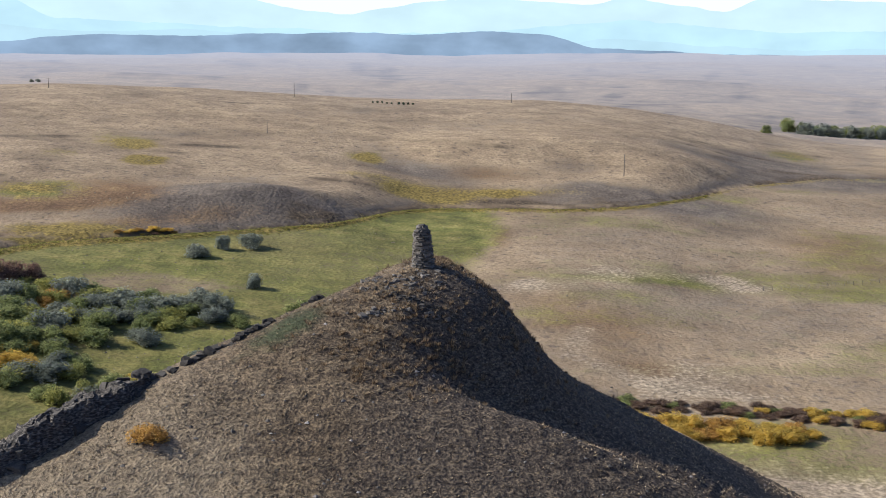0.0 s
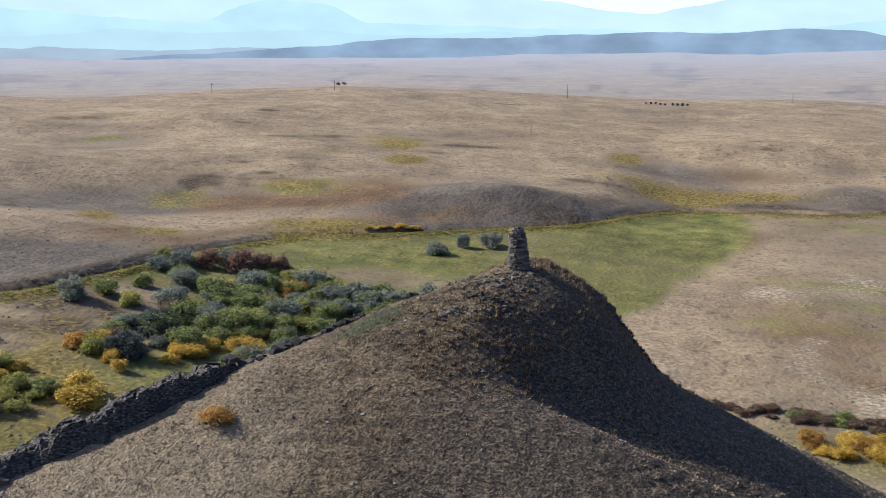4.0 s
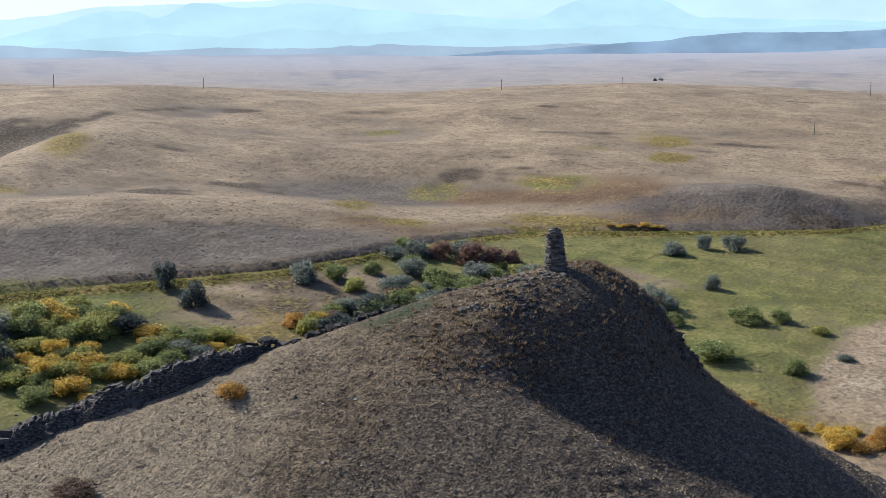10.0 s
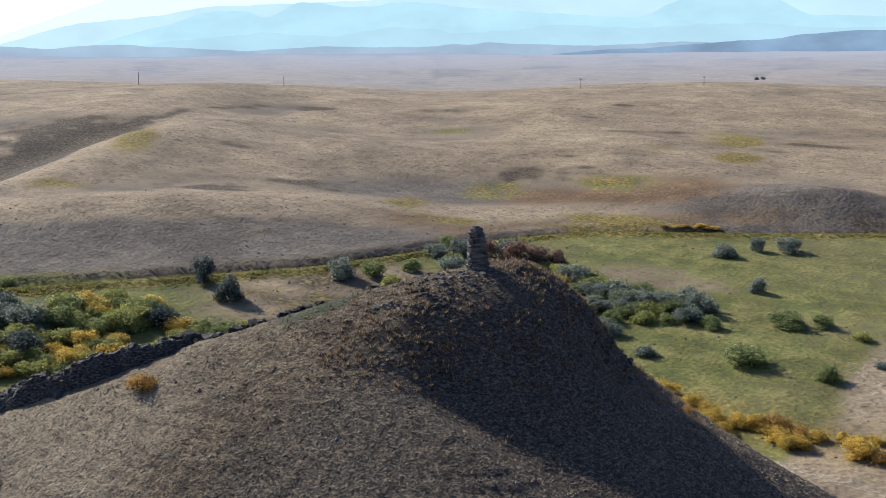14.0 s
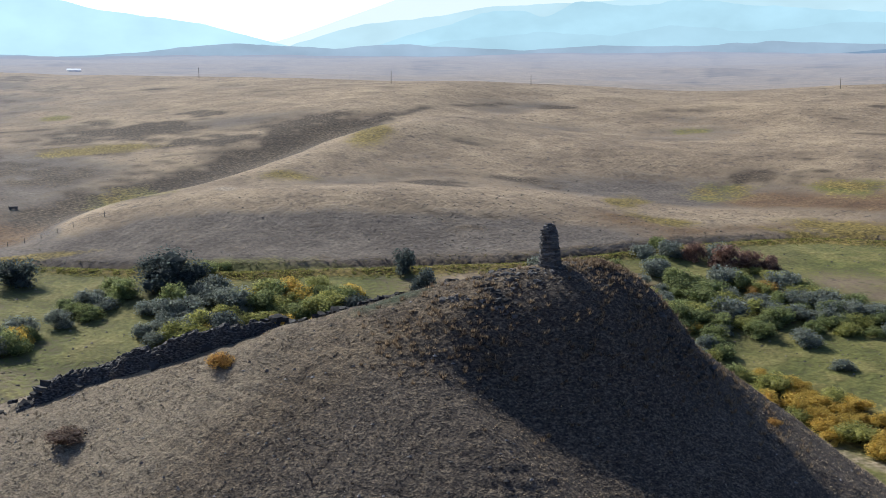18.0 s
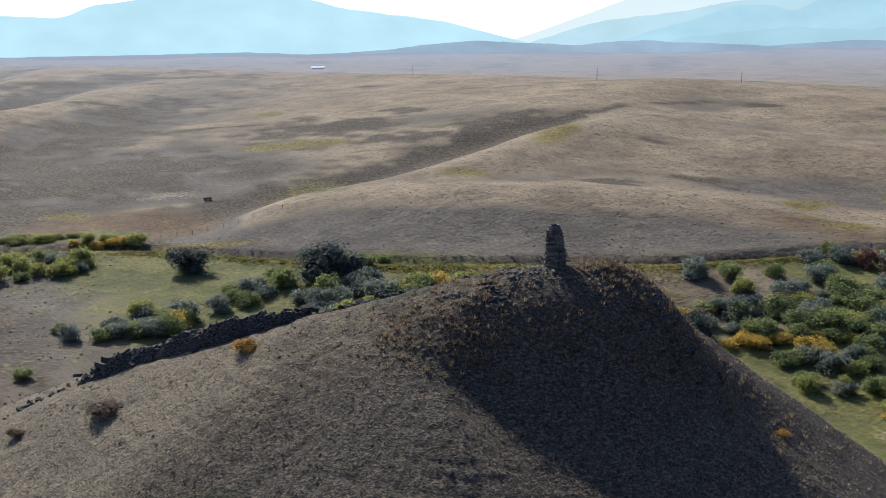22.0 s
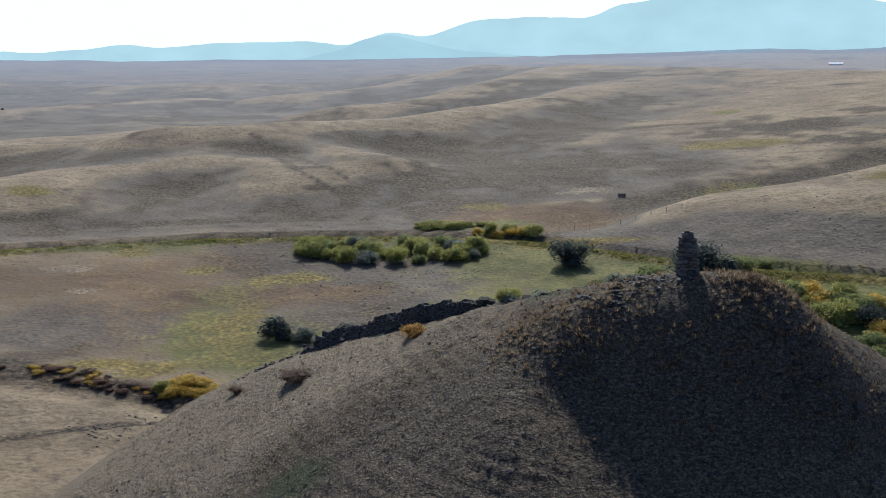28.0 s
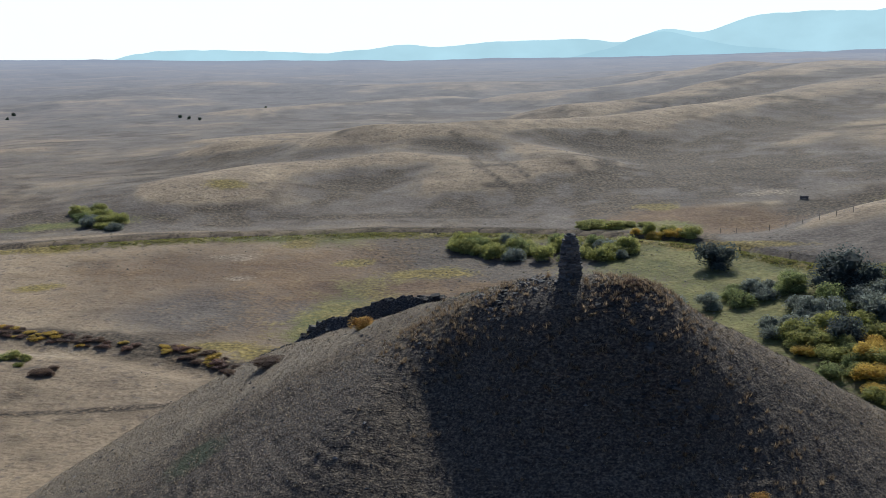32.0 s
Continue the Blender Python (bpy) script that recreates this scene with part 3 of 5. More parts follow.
    rust = rust + 0.2 * floor * smooth(84, 98, b) * (0.8 - 0.5 * n2)
    wet = trail(xw, yw, WET, 7) * floor
    yellow, green = yellow + 0.5 * wet * (0.7 + 0.6 * n2), green + 0.4 * wet
    pale = spots(xw, yw, PALE_SOIL) + 0.4 * np.maximum(waves(x * 0.5, y * 1.5, 12, 68, 3) - 0.35, 0) * plain_east
    pale = pale + trail(x, y, ((30, 150), (26, 132), (40, 118), (62, 112)), 3.5) * 0.5 + trail(x, y, ((-40, 90), (-10, 88), (20, 84), (60, 73), (90, 60)), 2.5) * 0.55
    raw = np.degrees(np.arctan2(-x, y))
    seen = smooth(-80, -58, raw) * (1 - smooth(160, 180, raw))
    green, yellow = green * np.maximum(seen, hill), yellow * seen
    # share of painted haze, growing with range
    far_haze = 1 - np.exp(-np.maximum(r - 420, 0) / 2700)
    keep = 1 - hill
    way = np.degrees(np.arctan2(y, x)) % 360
    # mask of the face turned from the sun, by its way round the hill
    shaded_scree = smooth(242, 280, way) * (1 - smooth(330, 360, way)) + np.where((way > 325) | (way < 90), 1.0 - smooth(75, 110, way * (way < 180)), 0)
    shaded_scree = np.clip(shaded_scree, 0, 1) * (1 - 0.6 * smooth(26, 40, r))
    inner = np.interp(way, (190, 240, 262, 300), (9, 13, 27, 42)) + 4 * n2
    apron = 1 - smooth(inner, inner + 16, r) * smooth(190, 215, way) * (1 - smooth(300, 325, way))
    return green, yellow * keep, clay * keep, sage * keep, rust * keep, pale * keep + hill * (1 - apron) * 0.9, hill, far_haze, shaded_scree


def ground():
    """One sheet, fine round the hill and in the seen quarter, coarser behind."""
    bearings = np.radians(np.concatenate([np.arange(-30, 150, 0.36), np.arange(150, 330, 0.6)]))
    ranges = np.concatenate([np.arange(0.3, 24, 0.22), 24 * (4900 / 24) ** np.linspace(0, 1, 680)])
    bb, rr = np.meshgrid(bearings, ranges)
    x, y = -rr * np.sin(bb), rr * np.cos(bb)
    z = land(x, y)
    nb, nr = len(bearings), len(ranges)
    idx = np.arange(nb * nr).reshape(nr, nb)
    nxt = np.roll(idx, -1, axis=1)
    quads = np.stack([idx[:-1], idx[1:], nxt[1:], nxt[:-1]], -1).reshape(-1, 4)[:, ::-1]
    verts = np.stack([x, y, z], -1).reshape(-1, 3)
    me = sheet("ground", verts, quads)
    green, yellow, clay, sage, rust, pale, hill, air, shaded_scree = covers(verts[:, 0], verts[:, 1])
    for name, cols in (("cover", (green, yellow, clay)), ("more", (sage, rust, pale)), ("third", (hill, air, shaded_scree))):
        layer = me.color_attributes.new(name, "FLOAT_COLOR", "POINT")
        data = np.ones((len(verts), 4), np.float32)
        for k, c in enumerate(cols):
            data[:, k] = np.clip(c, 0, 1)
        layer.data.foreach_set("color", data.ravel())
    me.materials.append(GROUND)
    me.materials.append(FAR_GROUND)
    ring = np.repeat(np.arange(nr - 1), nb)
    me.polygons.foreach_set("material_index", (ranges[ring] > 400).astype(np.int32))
    return tagged(new("ground", me), "dry tan prairie with a green valley floor and a steep grassy hill", "ground", kind="structure")


ground()


# ---- far mountains and glowing haze walls ----
def range_of_peaks(name, label, mat, distance, bearings, ups, seed, rough):
    """A wall of mountains along the horizon, used for the haze walls too; ups: thousandths of the distance above eye
    level.
    """
    b = np.arange(bearings[0], bearings[-1], 0.1)
    up = np.interp(b, bearings, ups)
    up = np.convolve(np.pad(up, 4, mode="edge"), np.ones(9) / 9, "valid")
    up = up + waves(b * 10, b * 0, 9, seed, 4) * rough
    rows = 14
    depth = np.linspace(0, 1, rows)[:, None]
    rad = distance + depth * 25 + waves(b * 12 + 40 * depth, depth * 30 + 0 * b, 8, seed + 2, 3) * 6
    hgt = (16 + up * distance / 1000) * depth + -80 * (1 - depth)
    a = np.radians(b)
    verts = np.stack([-rad * np.sin(a), rad * np.cos(a), hgt + 0 * rad], -1).reshape(-1, 3)
    idx = np.arange(rows * len(b)).reshape(rows, len(b))
    quads = np.stack([idx[:-1, :-1], idx[:-1, 1:], idx[1:, 1:], idx[1:, :-1]], -1).reshape(-1, 4)
    return tagged(placed(name, sheet(name, verts, quads), mat), label, "mountain", kind="structure")


# added glowing wall behind the peaks, painted as bright haze in place of sky
HAZE_WALL = distance_material("white_haze_glow", (0.5, 0.5, 0.5), (0.5, 0.5, 0.5), (0.76, 0.84, 0.86), 0.97, 0.99)
range_of_peaks("backdrop_haze", "glowing wall painted as white haze over the horizon", HAZE_WALL, 4840,
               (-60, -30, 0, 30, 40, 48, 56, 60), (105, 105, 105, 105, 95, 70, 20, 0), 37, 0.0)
# second added glow wall, covering the western sky
WEST_HAZE_WALL = distance_material("western_haze_glow", (0.6, 0.6, 0.6), (0.6, 0.6, 0.6), (1.16, 1.22, 1.21), 0.98, 0.995)
range_of_peaks("backdrop_west_haze", "glowing wall painted as pale sky haze over the western horizon", WEST_HAZE_WALL, 4865, (36, 60, 90, 120, 150), (110, 110, 110, 110, 110), 39, 0.0)
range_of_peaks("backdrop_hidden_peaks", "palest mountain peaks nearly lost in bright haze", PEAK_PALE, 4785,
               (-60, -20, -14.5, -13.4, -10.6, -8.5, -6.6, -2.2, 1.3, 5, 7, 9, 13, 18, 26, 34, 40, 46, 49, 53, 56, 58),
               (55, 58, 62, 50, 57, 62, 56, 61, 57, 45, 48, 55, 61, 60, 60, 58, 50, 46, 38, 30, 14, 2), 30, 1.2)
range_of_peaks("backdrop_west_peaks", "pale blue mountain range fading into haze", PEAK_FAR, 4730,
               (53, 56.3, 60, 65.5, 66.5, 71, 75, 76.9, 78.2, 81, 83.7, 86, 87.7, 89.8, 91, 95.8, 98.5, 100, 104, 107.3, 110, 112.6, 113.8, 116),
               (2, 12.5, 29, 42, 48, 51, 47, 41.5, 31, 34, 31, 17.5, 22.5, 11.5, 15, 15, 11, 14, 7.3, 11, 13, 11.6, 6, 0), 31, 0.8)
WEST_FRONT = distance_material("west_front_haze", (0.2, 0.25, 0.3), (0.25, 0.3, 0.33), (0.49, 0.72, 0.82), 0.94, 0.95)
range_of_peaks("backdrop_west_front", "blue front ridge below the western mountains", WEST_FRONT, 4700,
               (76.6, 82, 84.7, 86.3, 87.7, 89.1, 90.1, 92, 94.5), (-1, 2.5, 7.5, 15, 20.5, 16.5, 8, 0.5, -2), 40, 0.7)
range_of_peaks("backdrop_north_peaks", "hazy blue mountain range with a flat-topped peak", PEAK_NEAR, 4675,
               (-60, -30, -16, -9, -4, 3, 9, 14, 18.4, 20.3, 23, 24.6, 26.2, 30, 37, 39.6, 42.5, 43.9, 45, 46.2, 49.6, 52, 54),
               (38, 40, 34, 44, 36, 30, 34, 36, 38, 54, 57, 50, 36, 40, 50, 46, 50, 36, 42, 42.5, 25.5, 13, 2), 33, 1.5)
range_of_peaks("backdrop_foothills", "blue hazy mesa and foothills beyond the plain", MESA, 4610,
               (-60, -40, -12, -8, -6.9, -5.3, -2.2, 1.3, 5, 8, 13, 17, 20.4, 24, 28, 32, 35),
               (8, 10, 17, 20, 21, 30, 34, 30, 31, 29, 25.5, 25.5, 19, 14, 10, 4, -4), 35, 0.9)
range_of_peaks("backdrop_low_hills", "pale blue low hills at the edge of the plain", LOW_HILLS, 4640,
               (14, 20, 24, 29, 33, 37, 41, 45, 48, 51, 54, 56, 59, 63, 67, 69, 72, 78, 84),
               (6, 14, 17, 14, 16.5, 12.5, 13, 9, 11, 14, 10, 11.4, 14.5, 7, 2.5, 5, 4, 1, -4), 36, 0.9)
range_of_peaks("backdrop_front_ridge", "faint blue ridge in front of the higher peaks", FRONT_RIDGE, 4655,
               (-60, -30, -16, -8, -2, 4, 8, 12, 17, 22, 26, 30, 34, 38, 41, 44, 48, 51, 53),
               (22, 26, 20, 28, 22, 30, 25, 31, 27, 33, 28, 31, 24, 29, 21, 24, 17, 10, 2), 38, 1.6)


# ---- the cairn ----
def stone_material(name, tone):
    m, n, l, bsdf = material(name, 0.9)
    obj = n.new("ShaderNodeObjectInfo")
    tc = n.new("ShaderNodeTexCoord").outputs["Object"]
    grain = noise_node(n, l, 9, 6, tc)
    c = ramp(n, l, obj.outputs["Random"], (0.0, (0.075 * tone, 0.068 * tone, 0.062 * tone)), (0.5, (0.13 * tone, 0.118 * tone, 0.105 * tone)), (1.0, (0.21 * tone, 0.19 * tone, 0.165 * tone)))
    c = mix(n, l, 0.7, c, ramp(n, l, grain, (0.3, (0.5, 0.5, 0.5)), (0.7, (1.35, 1.32, 1.25))), "MULTIPLY")
    l.new(c, bsdf.inputs["Base Color"])
    bump(n, l, bsdf, grain, 0.6, 0.03)
    return m


STONE = stone_material("dark_lichened_stone", 1.0)
LEDGE = stone_material("dark_ledge_rock", 0.5)
RUBBLE = stone_material("grey_lichened_rubble", 1.05)


def slab(rng, length, depth, height):
    """One rough flat stone: a chipped, uneven block."""
    bm = bmesh.new()
    bmesh.ops.create_cube(bm, size=1.0)
    for v in bm.verts:
        v.co.x *= length * rng.uniform(0.86, 1.08)
        v.co.y *= depth * rng.uniform(0.82, 1.1)
        v.co.z *= height * rng.uniform(0.8, 1.1)
    bmesh.ops.bevel(bm, geom=list(bm.edges), offset=height * 0.16, segments=1, affect="EDGES")
    return bm


def cairn():
    rng = random.Random(7)
    base = tagged(new("cairn"), "tall tapered dry-stacked cairn of dark flat stones on the hilltop", "cairn")
    shapes = []
    for k in range(14):
        bm = slab(rng, rng.uniform(0.34, 0.56), rng.uniform(0.3, 0.42), rng.uniform(0.085, 0.13))
        me = bpy.data.meshes.new("stone")
        bm.to_mesh(me)
        bm.free()
        me.materials.append(STONE)
        shapes.append(me)
    z, row = -0.12, 0
    while z < 3.12:
        t = max(z, 0) / 3.2
        radius = 0.88 * (1 - 0.34 * t) - (0.16 if t > 0.86 else 0) - (0.2 if t > 0.95 else 0)
        count = max(4, int(2 * math.pi * (radius - 0.16) / 0.40))
        step = rng.uniform(0.10, 0.125)
        first = rng.uniform(0, 6.28)
        for k in range(count):
            a = first + 2 * math.pi * k / count + rng.uniform(-0.09, 0.09)
            d = radius - 0.17 + rng.uniform(-0.05, 0.055)
            lean = (-0.16 * t, -0.03 * t)
            st = placed("stone", rng.choice(shapes), STONE, base)
            st.location = (d * math.cos(a) + lean[0], d * math.sin(a) + lean[1], z + rng.uniform(-0.015, 0.02))
            st.rotation_euler = (rng.uniform(-0.08, 0.08), rng.uniform(-0.08, 0.08), a + math.pi / 2 + rng.uniform(-0.25, 0.25))
        z += step
        row += 1
    core = bmesh.new()
    bmesh.ops.create_cone(core, cap_ends=True, segments=14, radius1=0.62, radius2=0.36, depth=3.1, matrix=Matrix.Translation((-0.07, 0, 1.45)))
    for v in core.verts:
        v.co.x += rng.uniform(-0.04, 0.04)
    part("rubble_core", core, STONE, base)
    for k in range(5):
        st = placed("cap_stone", shapes[k], STONE, base)
        st.location = (-0.16 + 0.12 * math.cos(k * 1.3), 0.12 * math.sin(k * 1.3), 3.08 + 0.04 * (k % 2) + 0.02 * k)
        st.rotation_euler = (0.05 * k, 0.1, k * 1.1)


cairn()


# ---- plants ----
def leaf_material(name, low, high, dark):
    m, n, l, bsdf = material(name, 0.75)
    geo = n.new("ShaderNodeNewGeometry")
    obj = n.new("ShaderNodeObjectInfo")
    c = ramp(n, l, geo.outputs["Random Per Island"], (0.0, dark), (0.45, low), (1.0, high))
    tone = ramp(n, l, obj.outputs["Random"], (0.0, (0.75, 0.78, 0.8)), (1.0, (1.2, 1.15, 1.05)))
    l.new(mix(n, l, 1.0, c, tone, "MULTIPLY"), bsdf.inputs["Base Color"])
    tr = n.new("ShaderNodeBsdfTranslucent")
    l.new(c, tr.inputs[0])
    ms = n.new("ShaderNodeMixShader")
    ms.inputs[0].default_value = 0.58
    l.new(bsdf.outputs[0], ms.inputs[1])
    l.new(tr.outputs[0], ms.inputs[2])
    l.new(ms.outputs[0], n["Material Output"].inputs[0])
    return m


LEAF = {
    "grey": leaf_material("grey_willow_leaf", (0.215, 0.235, 0.19), (0.355, 0.375, 0.305), (0.115, 0.13, 0.108)),
    "green": leaf_material("green_willow_leaf", (0.235, 0.265, 0.105), (0.40, 0.42, 0.17), (0.115, 0.14, 0.058)),
    "lime": leaf_material("yellow_green_leaf", (0.34, 0.34, 0.11), (0.54, 0.51, 0.17), (0.18, 0.19, 0.065)),
    "slate": leaf_material("dark_slate_leaf", (0.088, 0.104, 0.092), (0.165, 0.188, 0.165), (0.040, 0.048, 0.044)),
    "gold": leaf_material("golden_leaf", (0.58, 0.41, 0.09), (0.76, 0.57, 0.15), (0.36, 0.25, 0.06)),
    "orange": leaf_material("orange_autumn_leaf", (0.47, 0.28, 0.08), (0.61, 0.40, 0.13), (0.26, 0.15, 0.05)),
    "rust": leaf_material("dull_red_leaf", (0.255, 0.155, 0.119), (0.401, 0.255, 0.182), (0.092, 0.055, 0.051)),
    "brown": leaf_material("withered_brown_leaf", (0.201, 0.136, 0.100), (0.311, 0.219, 0.155), (0.082, 0.055, 0.046)),
    "dark": leaf_material("dark_conifer_leaf", (0.061, 0.088, 0.061), (0.123, 0.158, 0.105), (0.026, 0.035, 0.026)),
}
BARK = material("grey_bark")[0]
BARK.node_tree.nodes["Principled BSDF"].inputs["Base Color"].default_value = (0.09, 0.075, 0.06, 1)


def crown_mesh(seed, lobes, cards, spread, size):
    """A crown, one metre wide and high: clumps of small bent leaf sprays round several lobes, with gaps between."""
    rng = np.random.RandomState(seed)
    ball = bmesh.new()
    bmesh.ops.create_icosphere(ball, subdivisions=1, radius=1.0)
    ball_v, ball_f = np.array([v.co for v in ball.verts]), [[v.index for v in f.verts] for f in ball.faces]
    ball.free()
    verts, faces = [], []
    for k in range(lobes):
        a, d = 2.4 * k + rng.uniform(-0.5, 0.5), spread * math.sqrt((k + 0.4) / lobes)
        rad = rng.uniform(0.17, 0.27) * (1.15 - 0.5 * d)
        c = np.array((d * math.cos(a), d * math.sin(a), rng.uniform(0.16, 0.60) - 0.30 * d))
        dirs = rng.normal(size=(cards, 3))
        dirs /= np.linalg.norm(dirs, axis=1)[:, None]
        at = c + dirs * rad * rng.uniform(0.72, 1.15, (cards, 1)) * (1, 1, 1.15)
        at[:, 2] = np.abs(at[:, 2] - 0.02) + 0.02
        for p, e in zip(at, dirs):
            u = np.cross(e, rng.normal(size=3))
            u /= np.linalg.norm(u) + 1e-6
            v = np.cross(u, e + rng.normal(size=3) * 0.8)
            v /= np.linalg.norm(v) + 1e-6
            s = size * rng.uniform(0.6, 1.5)
            n = len(verts)
            verts += [p - u * s * 0.5, p + v * s * 0.42, p + u * s * 0.5 + e * s * 0.3, p - v * s * 0.42]
            faces += [(n, n + 1, n + 2), (n, n + 2, n + 3)]
        n = len(verts)
        core = c + ball_v * rad * 0.6 * (1 + 0.2 * rng.normal(size=(len(ball_v), 1)))
        core[:, 2] = np.maximum(core[:, 2], 0.0)
        verts += list(core)
        faces += [tuple(n + q for q in f) for f in ball_f]
    return sheet("crown", verts, faces, False)


def stems_mesh(seed, count):
    """Several bent, tapering stems from one root."""
    rng = random.Random(seed)
    bm = bmesh.new()
    for k in range(count):
        a, lean = rng.uniform(0, 6.28), rng.uniform(0.05, 0.32)
        rings = []
        for j in range(4):
            t = j / 3
            c = Vector((math.cos(a) * lean * t * (0.6 + 0.4 * t) * 1.1, math.sin(a) * lean * t, 0.66 * t - 0.04))
            w = 0.022 * (1 - 0.75 * t)
            rings.append([bm.verts.new(c + Vector((w * math.cos(q), w * math.sin(q), 0))) for q in (0, 1.57, 3.14, 4.71)])
        for p, q in zip(rings, rings[1:]):
            for i in range(4):
                bm.faces.new((p[i], p[(i + 1) % 4], q[(i + 1) % 4], q[i]))
    me = bpy.data.meshes.new("trunk")
    bm.to_mesh(me)
    bm.free()
    me.materials.append(BARK)
    return me


CROWNS = [crown_mesh(100 + k, 9 + k % 4, 230, 0.36, 0.05) for k in range(6)]
BIG_CROWNS = [crown_mesh(200 + k, 18, 300, 0.38, 0.032) for k in range(2)]
STEMS = [stems_mesh(300 + k, 6) for k in range(4)]
KINDS = {
    "grey": ("silver_willow", "grey-green willow bush on the valley floor", "bush"),
    "green": ("willow_bush", "green rounded willow bush on the valley floor", "bush"),
    "lime": ("willow_bush", "yellow-green willow bush by the creek", "bush"),
    "gold": ("golden_willow", "golden autumn willow bush by the creek", "bush"),
    "orange": ("shrub", "bright orange autumn shrub on dry ground", "shrub"),
    "slate": ("willow_tree", "dense dark slate-green willow on the valley floor", "tree"),
    "rust": ("bush", "dull red half-bare bush in the thicket", "bush"),
    "brown": ("shrub", "withered dark brown shrub on the slope", "shrub"),
    "dark": ("tree", "small dark distant tree on the ridge", "tree"),
}
plant_rng = random.Random(17)
painted = {}


def crown_of(kind, me):
    """The same crown in another leaf."""
    key = (kind, me.name)
    if key not in painted:
        painted[key] = me.copy()
        painted[key].materials.clear()
        painted[key].materials.append(LEAF[kind])
    return painted[key]


def shrub(kind, x, y, wide, high, group="", label="", big=False, name=""):
    n, text, cat = KINDS[kind]
    base = tagged(new(name or n), label or text, cat, group)
    me = plant_rng.choice(BIG_CROWNS if big else CROWNS)
    crown = placed("crown", crown_of(kind, me), None, base)
    stems = placed("trunk", plant_rng.choice(STEMS), BARK, base)
    for ob in (crown, stems):
        ob.scale = (wide, wide * plant_rng.uniform(0.85, 1.1), high * 1.25)
    base.location = (x, y, float(land(x, y)) - 0.05)
    base.rotation_euler = (0, 0, plant_rng.uniform(0, 6.28))
    return base


def thicket(at, along, across, turn, count, kinds, wide, high, group):
    """Bushes scattered over an oval of the plan, keeping some room from each other."""
    c, s, done = math.cos(radians(turn)), math.sin(radians(turn)), []
    for k in range(count * 6):
        if len(done) == count:
            break
        a, d = plant_rng.uniform(0, 6.28), math.sqrt(plant_rng.uniform(0, 1))
        u, v = along * d * math.cos(a), across * d * math.sin(a)
        x, y = at[0] + u * c - v * s, at[1] + u * s + v * c
        if any(math.hypot(x - p, y - q) < wide * 0.55 for p, q in done):
            continue
        done.append((x, y))
        w = wide * plant_rng.uniform(0.7, 1.35)
        shrub(plant_rng.choice(kinds), x, y, w, high * w / wide * plant_rng.uniform(0.8, 1.15), group)


# meadow bushes
for kind, x, y, w, h in (("grey", -57, 190, 6.5, 3.2), ("grey", -52.6, 199, 4.2, 3.6), ("grey", -46.5, 203, 7.0, 3.6), ("grey", -39.7, 166, 3.8, 3.4),
                         ("green", -26.8, 147.5, 7.5, 3.4), ("green", -21, 151.5, 5.0, 2.6), ("lime", -12.6, 148.6, 4.0, 2.0), ("green", -11, 124, 4.6, 2.8),
                         ("green", -25.4, 123.4, 8.5, 3.4), ("grey", -42, 117.5, 4.5, 1.8), ("grey", -5, 136, 3.6, 1.4)):
    shrub(kind, x, y, w, h, "meadow bushes")
# foot of the ditch
for kind, x, y, w, h in (("slate", -115, 85.5, 6.6, 5.2), ("slate", -125.7, 88.8, 5.4, 5.4), ("grey", -109, 111.5, 6.6, 4.6), ("green", -105.5, 118, 6.0, 3.4), ("lime", -98.5, 115, 5.0, 3.0),
                         ("grey", -97, 135, 6.5, 3.8), ("green", -103, 128, 5.0, 3.0), ("green", -100, 139, 6.5, 3.4), ("slate", -170, 24.5, 9.0, 5.6),
                         ("green", -149.5, 56.5, 4.2, 2.8), ("green", -152, 62, 3.0, 2.0), ("rust", -91, 118, 5.0, 2.6), ("lime", -88, 121, 5.0, 2.6)):
    shrub(kind, x, y, w, h, "bushes below the ditch")
shrub("slate", -148, 47.5, 14.5, 7.8, "", "large dense dark grey-green willow tree", True, "willow_tree")
for x, y, w, h, kind in ((-97, 157, 7.0, 5.2, "grey"), (-93, 154, 7.5, 5.4, "rust"), (-100, 152, 7.0, 4.6, "rust"), (-89, 158, 6.5, 4.2, "rust"), (-104, 149, 6.5, 4.0, "grey"), (-107, 143, 6.5, 3.6, "grey"), (-110, 152, 5, 3, "green"), (-86, 161, 5.5, 3.4, "rust")):
    shrub(kind, x, y, w, h, "red thicket below the ditch")
# the creek's thickets
thicket((-72, 133), 26, 17, 35, 46, ("grey", "grey", "grey", "green", "green", "lime"), 6.2, 3.2, "north willow thicket")
thicket((-52, 137), 15, 13, 30, 16, ("grey", "grey", "green"), 5.8, 3.0, "north willow thicket")
thicket((-84, 113), 16, 11, 60, 18, ("green", "grey", "green", "lime"), 5.4, 2.8, "north willow thicket")
thicket((-68, 108), 20, 8, 130, 14, ("lime", "green", "gold", "grey"), 4.6, 2.3, "north willow thicket")
thicket((-80, 148), 14, 7, 150, 10, ("gold", "lime", "orange", "lime"), 4.8, 2.2, "north willow thicket")
thicket((-122, 52), 15, 9, 100, 14, ("green", "lime", "green", "lime", "gold"), 5.6, 3.4, "west willow thicket")
thicket((-132, 40), 14, 9, 120, 16, ("grey", "green", "grey"), 5.8, 3.8, "west willow thicket")
thicket((-107, 48), 12, 7, 110, 10, ("green", "lime", "gold"), 5.0, 2.6, "west willow thicket")
thicket((-147, 30), 12, 5, 125, 10, ("green", "grey"), 5.0, 2.8, "west willow thicket")
